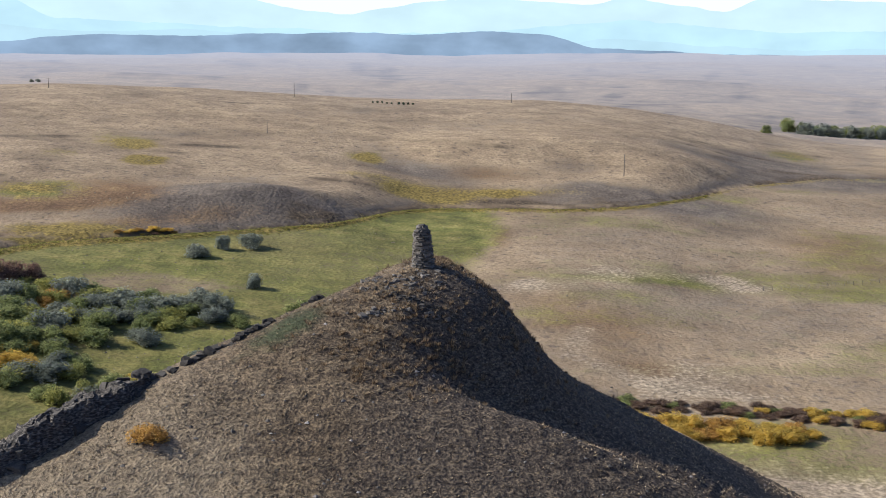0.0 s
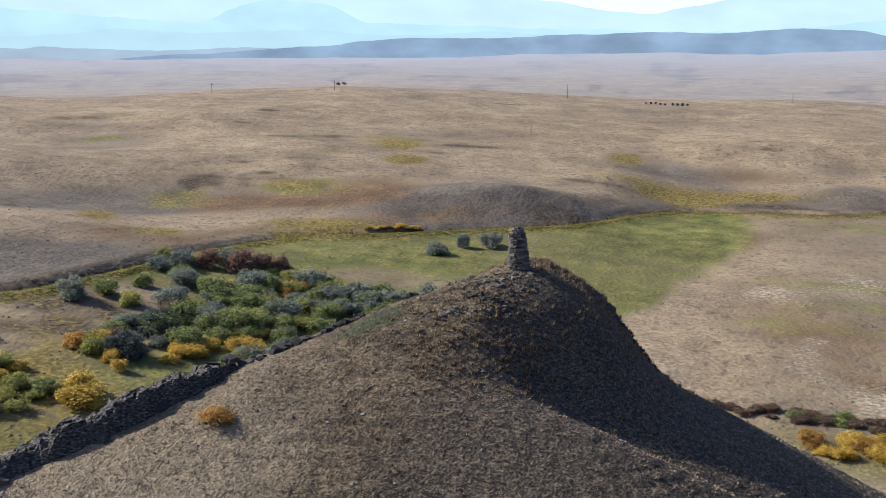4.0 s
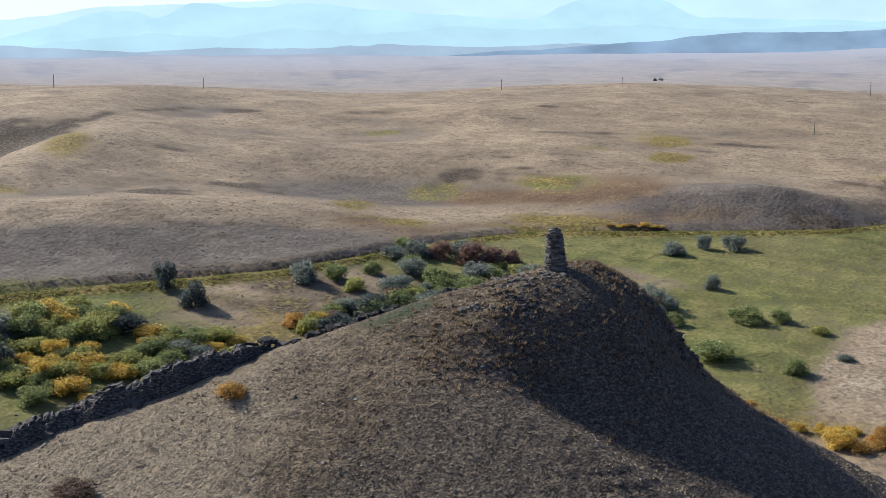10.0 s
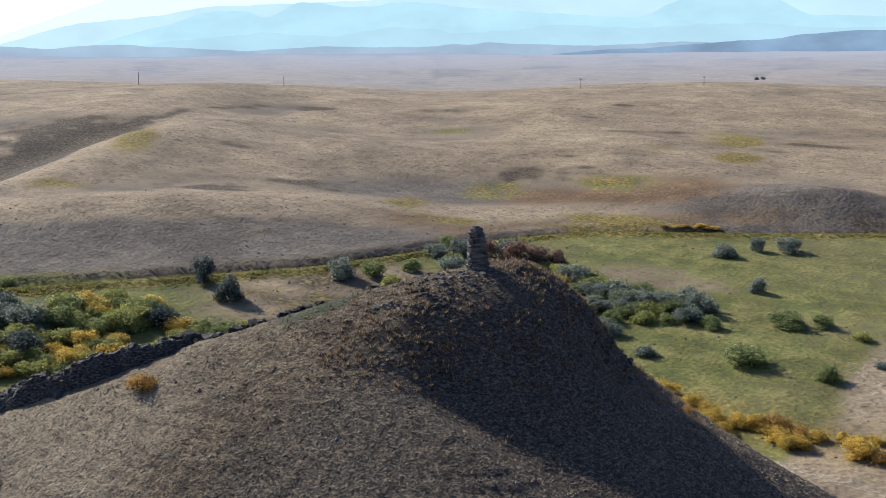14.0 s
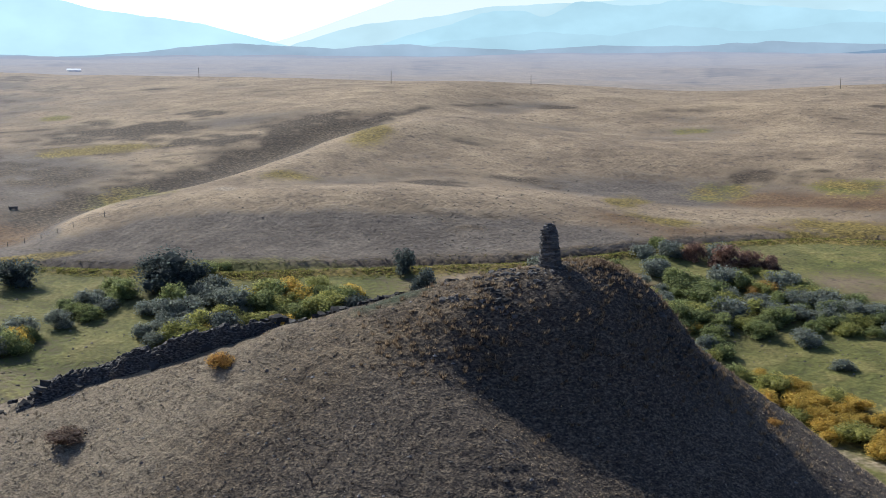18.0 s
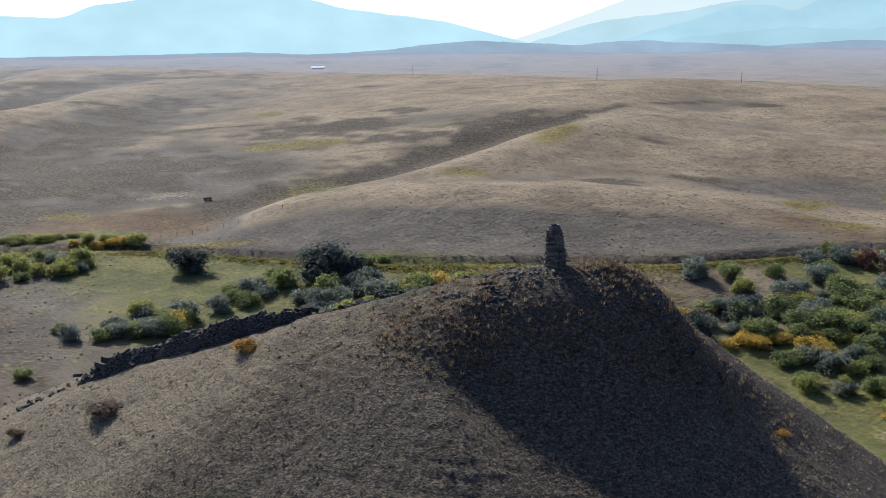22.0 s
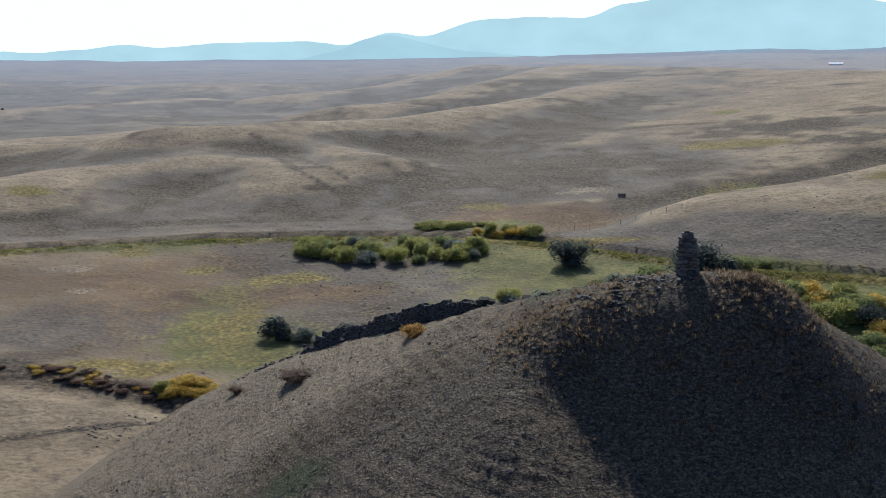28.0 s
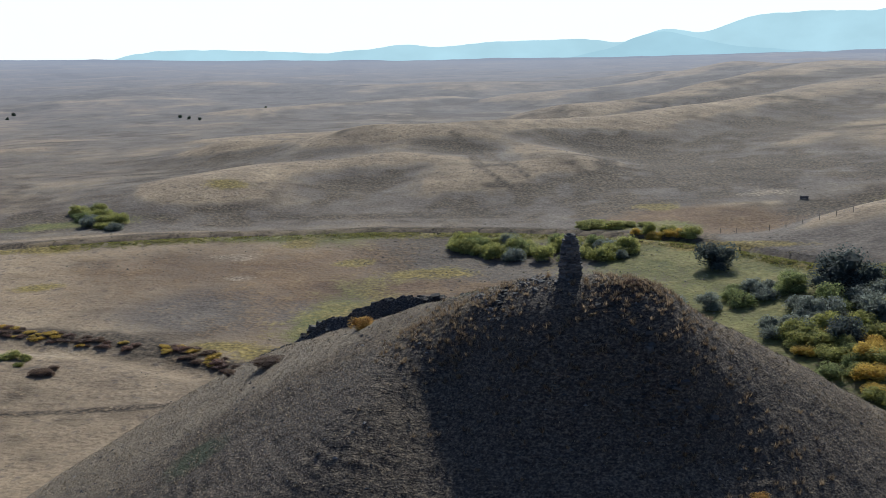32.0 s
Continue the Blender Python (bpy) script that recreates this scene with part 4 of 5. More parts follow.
thicket((-138, 6), 9, 6, 120, 11, ("green", "grey", "gold"), 4.8, 2.8, "west willow thicket")
# golden willows along the creek
thicket((-33, 98), 20, 6, 165, 30, ("gold", "gold", "gold", "lime"), 5.0, 2.3, "golden willows by the creek")
thicket((-2, 100), 16, 4.5, 5, 16, ("gold", "gold", "orange"), 4.0, 2.0, "golden willows by the creek")
thicket((44, 95), 19, 3.6, 178, 20, ("gold", "gold", "gold", "orange"), 4.4, 2.2, "golden willows by the creek")
thicket((38, 107), 30, 2.4, 176, 44, ("brown", "green", "brown", "brown"), 2.8, 1.0, "low brush along the creek")
thicket((78, 101), 28, 3, 172, 40, ("brown", "brown", "green", "gold"), 3.0, 1.1, "low brush along the creek")
thicket((-99, -46), 10, 3.0, 75, 24, ("gold", "gold", "lime", "gold"), 3.4, 1.5, "golden willows under the hill")
thicket((-114, -101), 21, 2.4, 80, 46, ("brown", "rust", "brown", "gold"), 2.2, 0.5, "brush on the creek bank")
thicket((-105, -65), 15, 2.4, 62, 34, ("brown", "gold", "brown", "rust"), 2.2, 0.5, "brush on the creek bank")
thicket((-95, -95), 7, 4, 60, 8, ("gold", "lime", "brown"), 2.8, 1.1, "brush on the creek bank")
for kind, x, y, w, h in (("slate", -127.5, -37.5, 7.0, 4.4), ("grey", -126, -32.7, 4.2, 3.2), ("slate", -125.3, -25, 4.6, 4.2), ("grey", -137, -8, 4.2, 3.6), ("lime", -124, -29.5, 3.2, 2.0)):
    shrub(kind, x, y, w, h, "bushes in the side valley")
thicket((-188, -14), 22, 9, 80, 40, ("lime", "lime", "green", "lime", "grey"), 4.6, 3.1, "yellow-green willows by the ditch")
thicket((-200, 15), 9, 3, 60, 7, ("lime", "gold"), 4.4, 2.6, "yellow-green willows by the ditch")
thicket((-213, 3), 10, 3, 85, 7, ("lime", "lime"), 5.0, 1.6, "yellow-green willows by the ditch")
thicket((-219, -137), 17, 5, 35, 20, ("lime", "lime", "green", "grey"), 4.2, 2.2, "bushes in the far draw")
thicket((-74, 209), 7.6, 1.0, 30, 14, ("orange", "rust", "gold"), 2.4, 0.7, "orange brush above the ditch")
# single bushes in the thickets
for kind, x, y, w, h in (
    ("gold", -93, 95, 4.1, 2.1), ("gold", -87, 88, 4.0, 2.2), ("gold", -84, 85, 3.1, 2.1), ("gold", -78, 97, 6.1, 2.4), ("gold", -76, 103, 4.1, 2.1), ("gold", -79, 93, 4.0, 2.0),
    ("gold", -85, 74, 5.6, 3.7), ("gold", -82, 70, 8.2, 3.6), ("gold", -75, 111, 2.8, 1.5), ("lime", -91, 89, 5.0, 3.0), ("lime", -66, 142, 4.7, 2.6), ("slate", -86, 91, 7.5, 5.0),
    ("slate", -88, 105, 8.5, 4.8), ("orange", -76, 146, 6.1, 2.7), ("orange", -75, 151, 6.2, 2.7), ("orange", -72, 147, 4.8, 2.2), ("orange", -77, 142, 4.8, 2.2), ("grey", -68, 101, 6.1, 3.6),
    ("grey", -63, 102, 6.1, 3.5), ("grey", -64, 108, 5.2, 3.1), ("grey", -86, 104, 6.5, 4.4), ("grey", -81, 113, 7.7, 4.0), ("gold", -80, 99, 4.2, 2.1), ("gold", -76, 102, 4.2, 2.1),
    ("gold", -76, 98, 4.1, 2.1), ("gold", -71, 114, 4.3, 1.9), ("lime", -59, 92, 4.4, 3.9), ("lime", -56, 97, 3.9, 2.9), ("lime", -76, 121, 5.6, 2.7), ("lime", -80, 118, 5.0, 2.7),
    ("green", -60, 108, 5.1, 3.1), ("green", -53, 101, 4.9, 2.9), ("green", -69, 97, 5.1, 3.0), ("lime", -117, 61, 7.3, 4.2), ("lime", -118, 64, 7.4, 4.2), ("lime", -131, 59, 6.6, 3.9),
    ("slate", -115, 68, 7.3, 4.2), ("slate", -119, 42, 7.2, 4.6)):
    shrub(kind, x, y, w, h, "willows along the creek")
# shrubs on the hill
shrub("orange", -16.3, -19.5, 2.7, 1.3, "", "orange autumn shrub alone on the dark hillside")
shrub("brown", -21.2, -30.0, 3.3, 0.9)
shrub("orange", 12.1, 12.5, 1.5, 0.6, "", "small orange shrub low on the shaded hillside")
shrub("brown", -27.2, -35.9, 1.8, 0.7)
shrub("brown", 1.4, 4.6, 1.1, 0.5, "", "small grey-brown shrub on the hilltop")
# willows below the outcrop
thicket((-97, 64), 13, 6, 40, 20, ("green", "lime", "green", "grey"), 5.0, 2.4, "west willow thicket")
thicket((-104, 71), 9, 4, 35, 9, ("gold", "lime", "green"), 4.6, 2.2, "west willow thicket")
thicket((-116, 44), 14, 7, 60, 22, ("lime", "green", "gold", "lime"), 5.2, 2.6, "west willow thicket")
thicket((-127, 62), 12, 6, 60, 16, ("lime", "gold", "green"), 5.4, 3.0, "west willow thicket")
thicket((-95, 48), 8, 4, 60, 9, ("gold", "lime"), 4.2, 1.8, "west willow thicket")
for kind, x, y, w, h in (("orange", -95.5, 90.5, 5.0, 2.6), ("gold", -91.5, 89.5, 4.0, 2.0), ("grey", -88.5, 96.5, 5.0, 2.8), ("lime", -94, 95, 5.0, 2.2), ("rust", -92, 98, 4.5, 2.2), ("green", -86.5, 104.5, 7.0, 4.2)):
    shrub(kind, x, y, w, h, "willows below the outcrop")
for kind, x, y, w, h in (("green", -134.6, -3, 4.6, 2.8), ("lime", -136, 3.5, 5.0, 2.6), ("green", -137.6, 13.5, 5.0, 3.0), ("lime", -146, 7.4, 5.5, 3.2), ("green", -141.5, -8.4, 4.0, 2.4), ("green", -119.8, -19.3, 3.6, 1.8)):
    shrub(kind, x, y, w, h, "west willow thicket")


# ---- outcrop of rock along the hill's crest, and loose stone ----
ROCK_SHAPES = []
rock_rng = random.Random(23)
for k in range(16):
    bm = bmesh.new()
    bmesh.ops.create_cube(bm, size=0.9)
    bmesh.ops.subdivide_edges(bm, edges=list(bm.edges), cuts=1, use_grid_fill=True)
    for v in bm.verts:
        v.co.x *= 1 + 0.35 * noise.noise(v.co * 1.7 + Vector((k * 7.1, 0, 0)))
        v.co += Vector((rock_rng.uniform(-0.09, 0.09), rock_rng.uniform(-0.09, 0.09), rock_rng.uniform(-0.07, 0.07)))
        v.co.z *= 0.62
    me = bpy.data.meshes.new("rock")
    bm.to_mesh(me)
    bm.free()
    me.materials.append(LEDGE)
    ROCK_SHAPES.append(me)


SLAB_SHAPES = []
for k in range(8):
    me = ROCK_SHAPES[8 + k].copy()
    me.materials.clear()
    me.materials.append(RUBBLE)
    SLAB_SHAPES.append(me)


def rocks_along(thing, path, count, spread, least, most, lift, shapes=ROCK_SHAPES[:8]):
    for k in range(count):
        t = rock_rng.uniform(0, len(path) - 1.001)
        a, b = path[int(t)], path[int(t) + 1]
        f = t - int(t)
        x = a[0] + (b[0] - a[0]) * f + rock_rng.gauss(0, spread)
        y = a[1] + (b[1] - a[1]) * f + rock_rng.gauss(0, spread)
        s = least + (most - least) * rock_rng.random() ** 2
        r = placed("rock", rock_rng.choice(shapes), LEDGE, thing)
        r.location = (x, y, float(land(x, y)) + s * lift)
        r.scale = (s * rock_rng.uniform(0.8, 1.5), s * rock_rng.uniform(0.7, 1.2), s * rock_rng.uniform(0.7, 1.3))
        r.rotation_euler = (rock_rng.uniform(-0.35, 0.35), rock_rng.uniform(-0.35, 0.35), rock_rng.uniform(0, 6.28))


CREST = ((-18.4, -12.6), (-19.4, -14.2), (-22.5, -18.4), (-25.2, -20.9), (-27.6, -22.8), (-30.0, -25.6), (-32.0, -29.5))
crest = tagged(new("rock_outcrop"), "dark jagged wall of broken rock along the hill's crest", "rocks")
def rock_face(path, wide, high):
    """A broken wall of rock along the crest: a ragged ridge with stepped, blocky sides."""
    pts = np.array(path)
    seg = np.concatenate([[0], np.cumsum(np.hypot(*np.diff(pts, axis=0).T))])
    d = np.arange(0, seg[-1], 0.14)
    cx, cy = np.interp(d, seg, pts[:, 0]), np.interp(d, seg, pts[:, 1])
    nx, ny = -np.gradient(cy, d), np.gradient(cx, d)
    u = np.linspace(-1, 1, 27)[:, None]
    ends = smooth(0, 2.5, d) * (1 - smooth(seg[-1] - 5, seg[-1], d))
    top = high * (0.62 + 0.45 * np.floor(3 * (waves(d, 0 * d, 2.6, 81, 2) + 1)) / 3) * (0.25 + 0.75 * ends)
    prof = np.clip(1.25 * (1 - np.abs(u) ** 2.2), 0, 1)
    steps = np.floor(prof * 5 + waves(d * 3 + 0 * u, u * 4 + 0 * d, 1.6, 82, 2)) / 5
    up = top * np.clip(0.45 * prof + 0.55 * steps, 0, 1.15)
    off = u * wide + 0.22 * waves(d + 0 * u, u * 3 + 0 * d, 0.8, 83, 3) + 0.3 * waves(d, 0 * d, 3.0, 84, 2)
    x, y = cx + nx * off, cy + ny * off
    z = land(x, y) - 0.15 + up + 0.14 * waves(x * 3, y * 3, 1.3, 85, 3)
    verts = np.stack([x, y, z], -1).reshape(-1, 3)
    idx = np.arange(len(u) * len(d)).reshape(len(u), len(d))
    quads = np.stack([idx[:-1, :-1], idx[1:, :-1], idx[1:, 1:], idx[:-1, 1:]], -1).reshape(-1, 4)
    return sheet("rock_face", verts, quads, False)


FACE, fn_, fl_, fb_ = material("broken_ledge_rock", 0.9)
fpos = fn_.new("ShaderNodeNewGeometry").outputs["Position"]
fgrain = noise_node(fn_, fl_, 4.0, 6, fpos, (1, 1, 2.5))
fl_.new(ramp(fn_, fl_, fgrain, (0.36, (0.024, 0.022, 0.020)), (0.52, (0.080, 0.071, 0.062)), (0.68, (0.20, 0.175, 0.145))), fb_.inputs["Base Color"])
bump(fn_, fl_, fb_, fgrain, 0.9, 0.25)
placed("rock_face", rock_face(CREST, 1.35, 1.6), FACE, crest)
rocks_along(crest, CREST, 120, 0.65, 0.25, 1.0, 0.2)
rocks_along(crest, CREST, 60, 0.45, 0.3, 1.0, 1.1)
rocks_along(crest, ((-32.0, -29.5), (-33.5, -33.0), (-34.5, -37.0)), 18, 0.4, 0.25, 0.6, 0.0)
upper = tagged(new("rock_outcrop"), "low broken rock ledge near the hilltop", "rocks")
rocks_along(upper, ((-10.5, -6.2), (-13.4, -9.0), (-18.0, -12.2)), 70, 0.28, 0.25, 0.65, 0.25)
knob = tagged(new("rock_outcrop"), "small knob of dark rock on the skyline of the hill", "rocks")
rocks_along(knob, ((-7.6, -2.6), (-8.6, -3.2)), 16, 0.25, 0.3, 0.8, 0.3)
ledge = tagged(new("rock_ledge"), "stepped dark rock strata on the steep shaded face", "rocks")
rocks_along(ledge, ((-4.5, -3.6), (-1.5, -5.2), (1.5, -5.6), (3.5, -4.6)), 60, 0.25, 0.15, 0.4, 0.0)
rocks_along(ledge, ((2.0, 3.0), (5.0, 4.0), (8.0, 5.5), (8.5, 9.0)), 70, 0.9, 0.2, 0.55, 0.0)
rubble = tagged(new("rubble"), "loose flat stones strewn round the foot of the cairn", "rocks")
rocks_along(rubble, ((-4.0, -1.6), (-2.0, -3.0), (-0.2, -3.2), (1.0, -1.2)), 110, 0.9, 0.12, 0.4, 0.02, SLAB_SHAPES)
shelf = tagged(new("rock_ledge"), "low broken ledge of grey stone across the slope below the cairn", "rocks")
rocks_along(shelf, ((-4.2, -7.3), (-1.6, -6.5), (0.5, -6.0), (1.9, -5.5)), 50, 0.22, 0.15, 0.42, 0.05, SLAB_SHAPES)


def scatter_on_hill(count, seed, reach):
    """Places over the hill, by the plan alone."""
    rng = np.random.RandomState(seed)
    r, a = reach * np.sqrt(rng.uniform(0.0, 1, count)), rng.uniform(0, 2 * math.pi, count)
    x, y = r * np.cos(a), r * np.sin(a)
    keep = (hill_mask(x, y) > 0.3) & (x * 0.85 - y * 0.5 > -34)
    return rng, x[keep], y[keep]


def scree():
    """Small stones over the hill, one joined mesh."""
    rng, x, y = scatter_on_hill(5200, 5, 52)
    z = land(x, y)
    base = np.array([(1, 0, 0), (0.3, 0.9, 0), (-0.8, 0.6, 0), (-0.8, -0.6, 0), (0.3, -0.9, 0), (0.1, 0.05, 0.8)], float)
    tri = np.array([(0, 1, 5), (1, 2, 5), (2, 3, 5), (3, 4, 5), (4, 0, 5)])
    n = len(x)
    s = 0.05 + 0.16 * rng.uniform(0, 1, n) ** 3
    a = rng.uniform(0, 6.28, n)
    v = base[None] * (1 + rng.normal(0, 0.2, (n, 6, 3)))
    vx = (v[..., 0] * np.cos(a)[:, None] - v[..., 1] * np.sin(a)[:, None]) * s[:, None]
    vy = (v[..., 0] * np.sin(a)[:, None] + v[..., 1] * np.cos(a)[:, None]) * s[:, None]
    vz = v[..., 2] * s[:, None] * 0.8
    verts = np.stack([vx + x[:, None], vy + y[:, None], vz + z[:, None] - 0.02], -1).reshape(-1, 3)
    faces = (tri[None] + 6 * np.arange(n)[:, None, None]).reshape(-1, 3)
    m, nn, l, bsdf = material("scree_stone", 0.9)
    l.new(ramp(nn, l, nn.new("ShaderNodeNewGeometry").outputs["Random Per Island"], (0.0, (0.05, 0.045, 0.04)), (0.8, (0.15, 0.135, 0.115)), (1.0, (0.32, 0.29, 0.25))), bsdf.inputs["Base Color"])
    tagged(placed("scree", sheet("scree", verts, faces, False), m), "small dark stones scattered over the hillside", "stones", kind="stuff")


def dry_grass():
    """Tufts of dry bunch grass over the hill, one joined mesh."""
    rng, x, y = scatter_on_hill(76000, 6, 58)
    thin = waves(x, y, 5, 41, 3) + 0.5 * waves(x, y, 1.6, 42, 2)
    keep = rng.uniform(-0.9, 0.9, len(x)) < thin + 0.45 * np.sin(land(x, y) * 6.0 + 2.5 * waves(x, y, 6, 43, 2))
    x, y = x[keep], y[keep]
    z = land(x, y)
    n, k = len(x), 6
    a = rng.uniform(0, 6.28, (n, k))
    tall = 0.06 + 0.11 * rng.uniform(0, 1, (n, 1)) ** 1.5 * rng.uniform(0.6, 1.2, (n, k))
    out = rng.uniform(0.05, 0.26, (n, k))
    w = 0.035
    px, py = np.cos(a), np.sin(a)
    root = np.stack([x[:, None] + px * 0.03, y[:, None] + py * 0.03, z[:, None] - 0.03 + 0 * a], -1)
    side = np.stack([-py, px, 0 * a], -1) * w
    tip = root + np.stack([px * out, py * out, tall], -1)
    verts = np.stack([root - side, root + side, tip], 2).reshape(-1, 3)
    faces = np.arange(len(verts)).reshape(-1, 3)
    m, nn, l, bsdf = material("dry_bunch_grass", 0.9)
    l.new(ramp(nn, l, nn.new("ShaderNodeNewGeometry").outputs["Random Per Island"], (0.0, (0.12, 0.088, 0.056)), (0.6, (0.24, 0.182, 0.115)), (1.0, (0.43, 0.34, 0.22))), bsdf.inputs["Base Color"])
    tagged(placed("dry_grass", sheet("dry_grass", verts, faces, False), m), "tufts of dry straw-coloured bunch grass on the hill", "grass", kind="stuff")


def tall_tufts():
    """Bigger shaggy clumps of brown grass round the top and along the shaded shoulder, one joined mesh."""
    rng = np.random.RandomState(44)
    at = [(rng.normal(2.0, 3.0, 130), rng.normal(6.5, 2.2, 130)), (rng.normal(5.5, 3.2, 200), rng.normal(0.5, 5.0, 200)), (rng.normal(-1, 3.5, 130), rng.normal(-7.0, 2.6, 130)), (rng.normal(9, 4, 160), rng.normal(10, 4, 160)),
          (rng.normal(-2.5, 3.0, 80), rng.normal(-12.0, 1.4, 80)), (rng.normal(1.6, 1.3, 60), rng.normal(-8.4, 1.2, 60)), (rng.normal(1.4, 1.2, 90), rng.normal(4.0, 1.6, 90))]
    x, y = np.concatenate([p for p, q in at]), np.concatenate([q for p, q in at])
    keep = np.hypot(x, y) > 1.5
    x, y = x[keep], y[keep]
    n, k = len(x), 22
    a, size = rng.uniform(0, 6.28, (n, k)), rng.uniform(0.18, 0.45, (n, 1))
    root = np.stack([x, y, land(x, y) - 0.04], -1)[:, None] + np.stack([np.cos(a), np.sin(a), 0 * a], -1) * rng.uniform(0, 0.14, (n, k, 1))
    side = np.stack([-np.sin(a), np.cos(a), 0 * a], -1) * 0.03
    lean = size * rng.uniform(0.2, 0.9, (n, k))
    tip = root + np.stack([np.cos(a) * lean, np.sin(a) * lean, size * rng.uniform(0.6, 1.2, (n, k))], -1)
    verts = np.stack([root - side, root + side, tip], 2).reshape(-1, 3)
    m = leaf_material("brown_tall_grass", (0.20, 0.145, 0.092), (0.36, 0.27, 0.175), (0.11, 0.075, 0.05))
    tagged(placed("tall_grass", sheet("tall_grass", verts, np.arange(len(verts)).reshape(-1, 3), False), m), "shaggy brown clumps of tall dry grass near the hilltop", "grass", kind="stuff")


scree()
dry_grass()
tall_tufts()


def brush_on_slopes():
    """Low dark sage and weeds over the far slopes and valley floor, one joined mesh."""
    rng = np.random.RandomState(9)
    b, r = np.radians(rng.uniform(-22, 128, 105000)), 95 * (6.2 ** rng.uniform(0, 1, 105000))
    x, y = -r * np.sin(b), r * np.cos(b)
    kept = rng.uniform(0, 1, len(x)) < np.clip(0.12 + 0.9 * waves(x, y, 45, 51, 3) + 0.4 * waves(x, y, 12, 52, 2), 0.02, 0.85)
    out = ditch_range(bearing_of(x, y)) - r
    kept &= (hill_mask(x, y) < 0.1) & ~((out > 0) & (bearing_of(x, y) < 48) & (bearing_of(x, y) > -4) & (rng.uniform(0, 1, len(x)) < 0.45))
    x, y = x[kept], y[kept]
    z = land(x, y)
    n = len(x)
    base = np.array([(1, 0, 0), (0.31, 0.95, 0), (-0.81, 0.59, 0), (-0.81, -0.59, 0), (0.31, -0.95, 0), (0.5, 0.1, 0.6), (-0.3, 0.45, 0.7), (-0.2, -0.5, 0.55)], float)
    tri = np.array([(0, 1, 5), (1, 6, 5), (1, 2, 6), (2, 3, 6), (3, 7, 6), (3, 4, 7), (4, 0, 5), (4, 5, 7), (5, 6, 7)])
    s = 0.08 + 0.26 * rng.uniform(0, 1, n) ** 3
    v = base[None] * (1 + rng.normal(0, 0.28, (n, 8, 3))) * s[:, None, None]
    verts = (v + np.stack([x, y, z - 0.05], -1)[:, None]).reshape(-1, 3)
    faces = (tri[None] + 8 * np.arange(n)[:, None, None]).reshape(-1, 3)
    m, nn, l, bsdf = material("low_sagebrush", 0.95)
    l.new(ramp(nn, l, nn.new("ShaderNodeNewGeometry").outputs["Random Per Island"], (0.0, (0.10, 0.085, 0.065)), (0.7, (0.18, 0.15, 0.11)), (1.0, (0.25, 0.215, 0.125))), bsdf.inputs["Base Color"])
    tagged(placed("sagebrush", sheet("sagebrush", verts, faces, False), m), "low dark sagebrush dotted over the prairie slopes", "brush", kind="stuff")


brush_on_slopes()


def ditch_reeds():
    """Tall sedge along the inner bank of the ditch and dark weeds on the outer one, each one joined mesh."""
    for name, label, seed, count, offset, spread, tall, stops in (
            ("sedge", "yellow-green sedge lining the irrigation ditch", 71, 9000, 6.0, 1.7, 0.28, ((0.09, 0.10, 0.03), (0.19, 0.19, 0.055), (0.34, 0.30, 0.085))),
            ("ditch_weeds", "dark brown weeds on the bank of the ditch", 72, 700, -1.2, 0.7, 0.2, ((0.08, 0.07, 0.045), (0.15, 0.13, 0.07), (0.24, 0.2, 0.1)))):
        rng = np.random.RandomState(seed)
        b = rng.uniform(-16, 126, count)
        rad = ditch_range(b) - offset + rng.normal(0, spread, count)
        thin = rng.uniform(-1.1, 0.5, count) < waves(b * 2.2, 0 * b, 5, seed, 3)
        b, rad = b[thin], rad[thin]
        x, y = -rad * np.sin(np.radians(b)), rad * np.cos(np.radians(b))
        n, k = len(x), 7
        a = rng.uniform(0, 6.28, (n, k))
        root = np.stack([x, y, land(x, y) - 0.05], -1)[:, None] + np.stack([np.cos(a), np.sin(a), 0 * a], -1) * rng.uniform(0.05, 0.5, (n, k, 1))
        side = np.stack([-np.sin(a), np.cos(a), 0 * a], -1) * 0.11
        tip = root + np.stack([np.cos(a) * 0.25, np.sin(a) * 0.25, tall * rng.uniform(0.5, 1.2, (n, k))], -1)
        verts = np.stack([root - side, root + side, tip], 2).reshape(-1, 3)
        m = leaf_material(name, stops[1], stops[2], stops[0])
        tagged(placed(name, sheet(name, verts, np.arange(len(verts)).reshape(-1, 3), False), m), label, "grass", kind="stuff")


ditch_reeds()


# ---- what people left: poles, fences, a barn, a feeder ----
def plain(name, colour, rough=0.8, rough_scale=6.0):
    m, n, l, bsdf = material(name, rough)
    g = noise_node(n, l, rough_scale, 4, n.new("ShaderNodeTexCoord").outputs["Object"])
    l.new(ramp(n, l, g, (0.3, tuple(v * 0.7 for v in colour)), (0.7, tuple(min(v * 1.2, 1) for v in colour))), bsdf.inputs["Base Color"])
    return m


WOOD, WIRE, WHITE, DARK = plain("weathered_wood", (0.16, 0.135, 0.115)), plain("grey_wire", (0.2, 0.2, 0.2), 0.5), plain("white_metal_roof", (0.85, 0.86, 0.88), 0.4), plain("white_painted_wall", (0.8, 0.8, 0.8))


def rod(name, a, b, w, mat, parent, sides=6, taper=1.0):
    a, b = Vector(a), Vector(b)
    bm = bmesh.new()
    turn = (b - a).to_track_quat("Z", "Y").to_matrix().to_4x4()
    bmesh.ops.create_cone(bm, cap_ends=True, segments=sides, radius1=w, radius2=w * taper, depth=(b - a).length, matrix=Matrix.Translation((a + b) / 2) @ turn)
    return part(name, bm, mat, parent)


